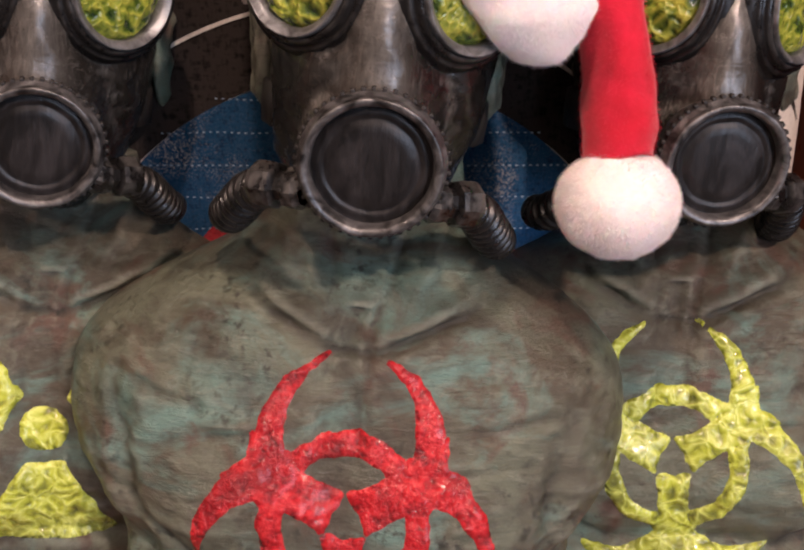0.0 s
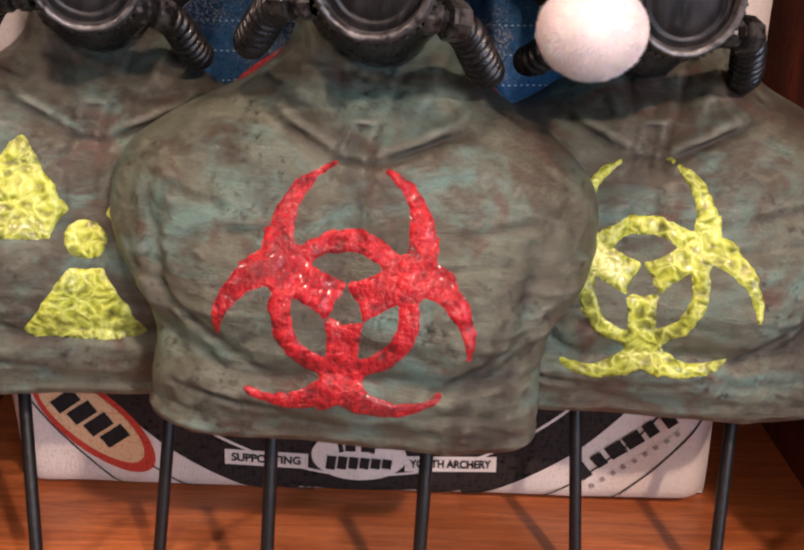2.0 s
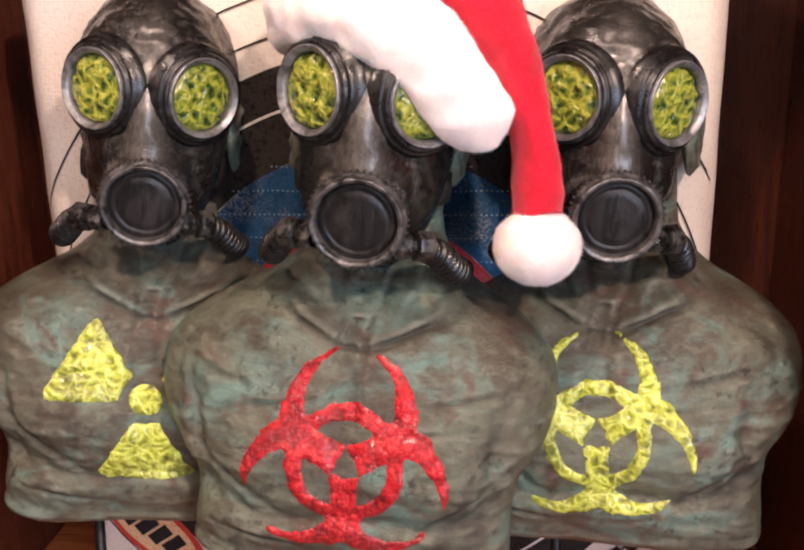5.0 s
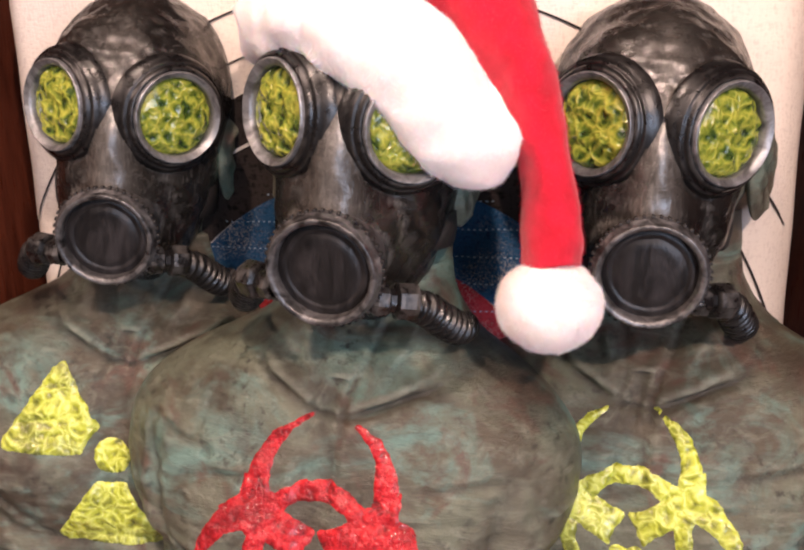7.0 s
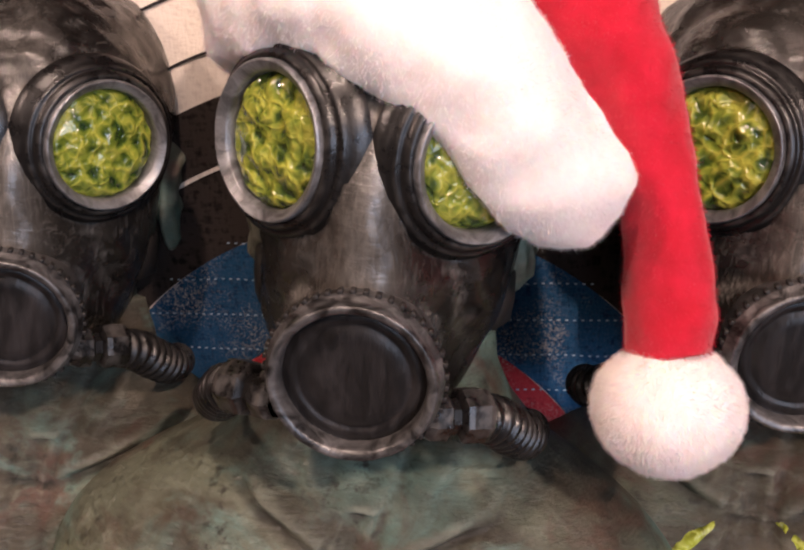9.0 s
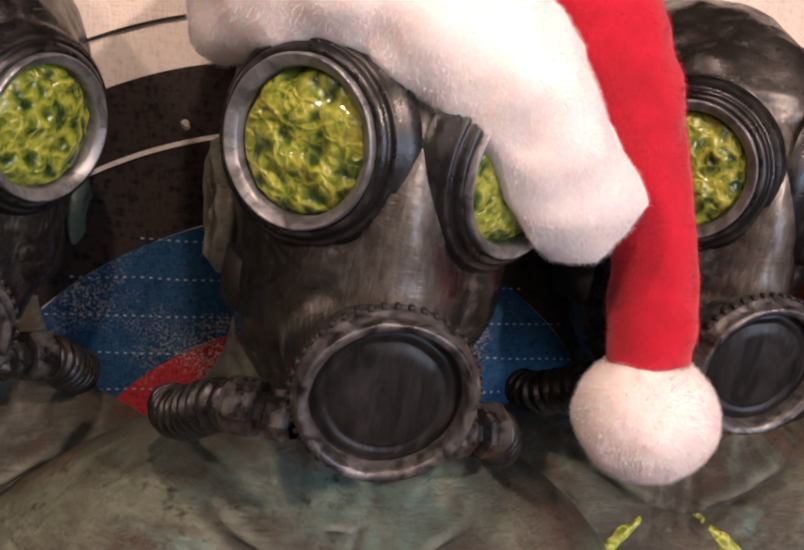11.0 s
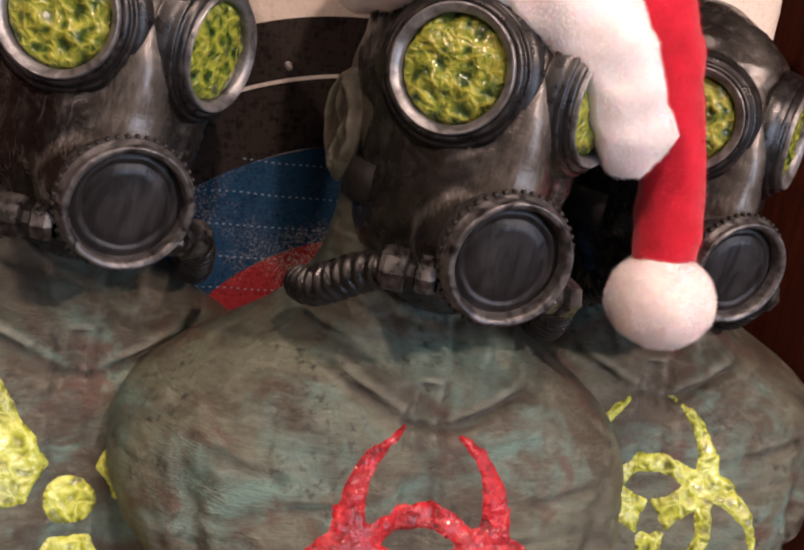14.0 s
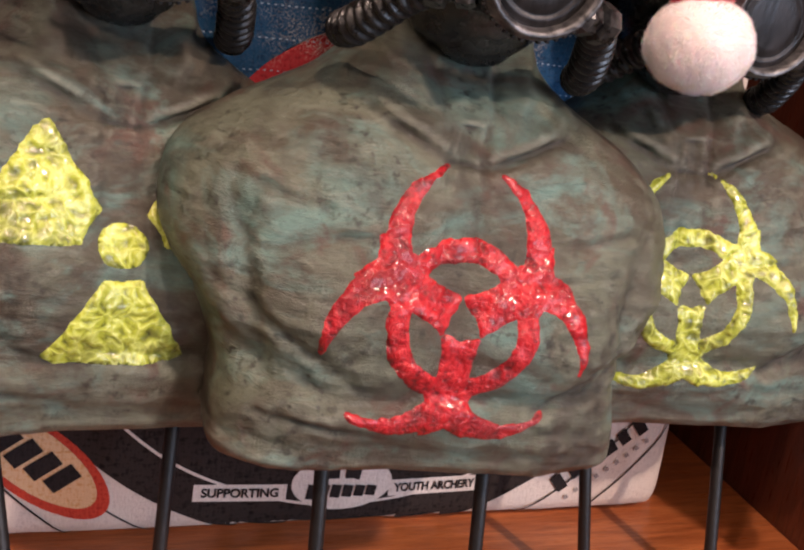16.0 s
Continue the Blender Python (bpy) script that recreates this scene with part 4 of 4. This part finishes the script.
copy_thing(MASK, worn(-0.2642, 0.7214, 0.5901, 4.9, 7.4, 14.7))
copy_thing(MASK, worn(0.2015, 0.7186, 0.5764, 3.1, 4.0, 3.8))


# ---- the stakes under the busts ----
def stake(top, tip):
    top, tip = Vector(top), Vector(tip)
    length = (top - tip).length
    prof = [(0.0006, 0.0), (0.0030, 0.007), (0.0056, 0.017), (0.0060, 0.020), (0.0060, length * 0.5), (0.0060, length - 0.002), (0.0050, length), (0.0002, length)]
    ob = from_arrays("stake", *lathe(prof, 14, Matrix.Identity(4)), STEEL, None, "", True)
    ob.matrix_world = axis_pose(tip, top - tip)
    return tagged(ob, "black pointed metal stake between bust and board", "stake", "stakes under the busts")


stake((-0.363, 0.690, 0.21), (-0.331, 0.593, 0.0))
stake((-0.215, 0.690, 0.21), (-0.231, 0.632, 0.0))
stake((-0.107, 0.605, 0.21), (-0.115, 0.555, 0.0))
stake((0.028, 0.605, 0.21), (0.018, 0.552, 0.0))
stake((0.166, 0.700, 0.20), (0.172, 0.642, 0.0))
stake((0.318, 0.700, 0.20), (0.296, 0.621, 0.0))


# ---- the red festive hat ----
def hat():
    top = empty("santa_hat", Matrix.Identity(4), "red plush hat with white fur trim and pompom", "hat")
    ring = ((-0.098, 0.665, 0.726), (-0.085, 0.612, 0.734), (-0.045, 0.573, 0.738), (0.0, 0.556, 0.726), (0.048, 0.556, 0.692), (0.087, 0.578, 0.646), (0.098, 0.626, 0.662), (0.080, 0.700, 0.716), (0.0, 0.748, 0.752), (-0.075, 0.724, 0.736))
    nu, nv = 130, 30
    pts = np.array(ring[-2:] + ring + ring[:3], float)
    q = np.linspace(2, 2 + len(ring), nu, endpoint=False)
    line = np.stack([smooth_interp(np.arange(len(pts)), pts[:, k], q) for k in range(3)], 1)
    mid = Vector((-0.008, 0.652, 0.715))
    verts = []
    for i in range(nu):
        p, along = Vector(line[i]), Vector(line[(i + 1) % nu] - line[i - 1]).normalized()
        out = p - mid
        out = (out - along * out.dot(along)).normalized()
        out = (out * Vector((1, 1, 0.25)) if out.length else out).normalized()
        up = along.cross(out)
        up = up if up.z > 0 else -up
        for j in range(nv):
            t = 2 * math.pi * j / nv
            c, s = math.cos(t), math.sin(t)
            w = p + out * (0.021 * c + 0.004 * noise.noise((9 * p.x, 9 * p.y, 2 * s))) + up * (0.039 * math.copysign(abs(s) ** 0.9, s)) - out * (0.030 * max(s, 0.0) - 0.004 * min(s, 0.0))
            verts.append(w + Vector(noise.noise_vector(w * 35)) * 0.004 + Vector(noise.noise_vector(w * 75)) * 0.0022 + Vector(noise.noise_vector(w * 160)) * 0.0010)
    faces = []
    for i in range(nu):
        for j in range(nv):
            k, l = (i + 1) % nu, (j + 1) % nv
            faces.append((i * nv + j, k * nv + j, k * nv + l, i * nv + l))
    trim = from_arrays("fur_trim", verts, faces, FUR, top, "fluffy white plush trim")
    tagged(from_arrays("nap", *fur_mesh(verts, faces, 110000, 0.0030, 4, 0.00011, 1.0), FUR, trim), kind="stuff")
    path = [(-0.010, 0.664, 0.722), (0.002, 0.660, 0.756), (0.030, 0.648, 0.763), (0.060, 0.634, 0.752), (0.088, 0.620, 0.728), (0.107, 0.612, 0.700), (0.120, 0.608, 0.665), (0.130, 0.604, 0.628), (0.136, 0.600, 0.590), (0.1374, 0.594, 0.550)]
    v, f = tube(path, [0.084, 0.070, 0.056, 0.045, 0.0360, 0.0300, 0.0260, 0.0242, 0.0238, 0.0238], 48, 140, None, 0.80)
    v = [p + Vector(noise.noise_vector(p * 22)) * 0.005 + Vector(noise.noise_vector(p * 60)) * 0.0018 for p in v]
    cone = from_arrays("red_cone", v, f, RED_PLUSH, top, "drooping red plush cone")
    tagged(from_arrays("nap", *fur_mesh(v, f, 70000, 0.0028, 6, 0.00016, 0.8), RED_PLUSH, cone), kind="stuff")
    bm = bmesh.new()
    bmesh.ops.create_icosphere(bm, subdivisions=5, radius=0.0385)
    for w in bm.verts:
        d = w.co.normalized()
        w.co *= 1 + 0.03 * noise.noise(d * 2.0) + 0.022 * noise.noise(d * 5) + 0.012 * noise.noise(d * 11)
        w.co.z *= 0.88
        w.co += Vector((0.1374, 0.5865, 0.5205))
    bm.verts.ensure_lookup_table()
    pv, pf = [w.co.copy() for w in bm.verts], [tuple(w.index for w in g.verts) for g in bm.faces]
    pom = part("pompom", bm, FUR, top, "round white plush pompom")
    tagged(from_arrays("nap", *fur_mesh(pv, pf, 50000, 0.0034, 8, 0.00012, 1.0), FUR, pom), kind="stuff")
    return top


hat()
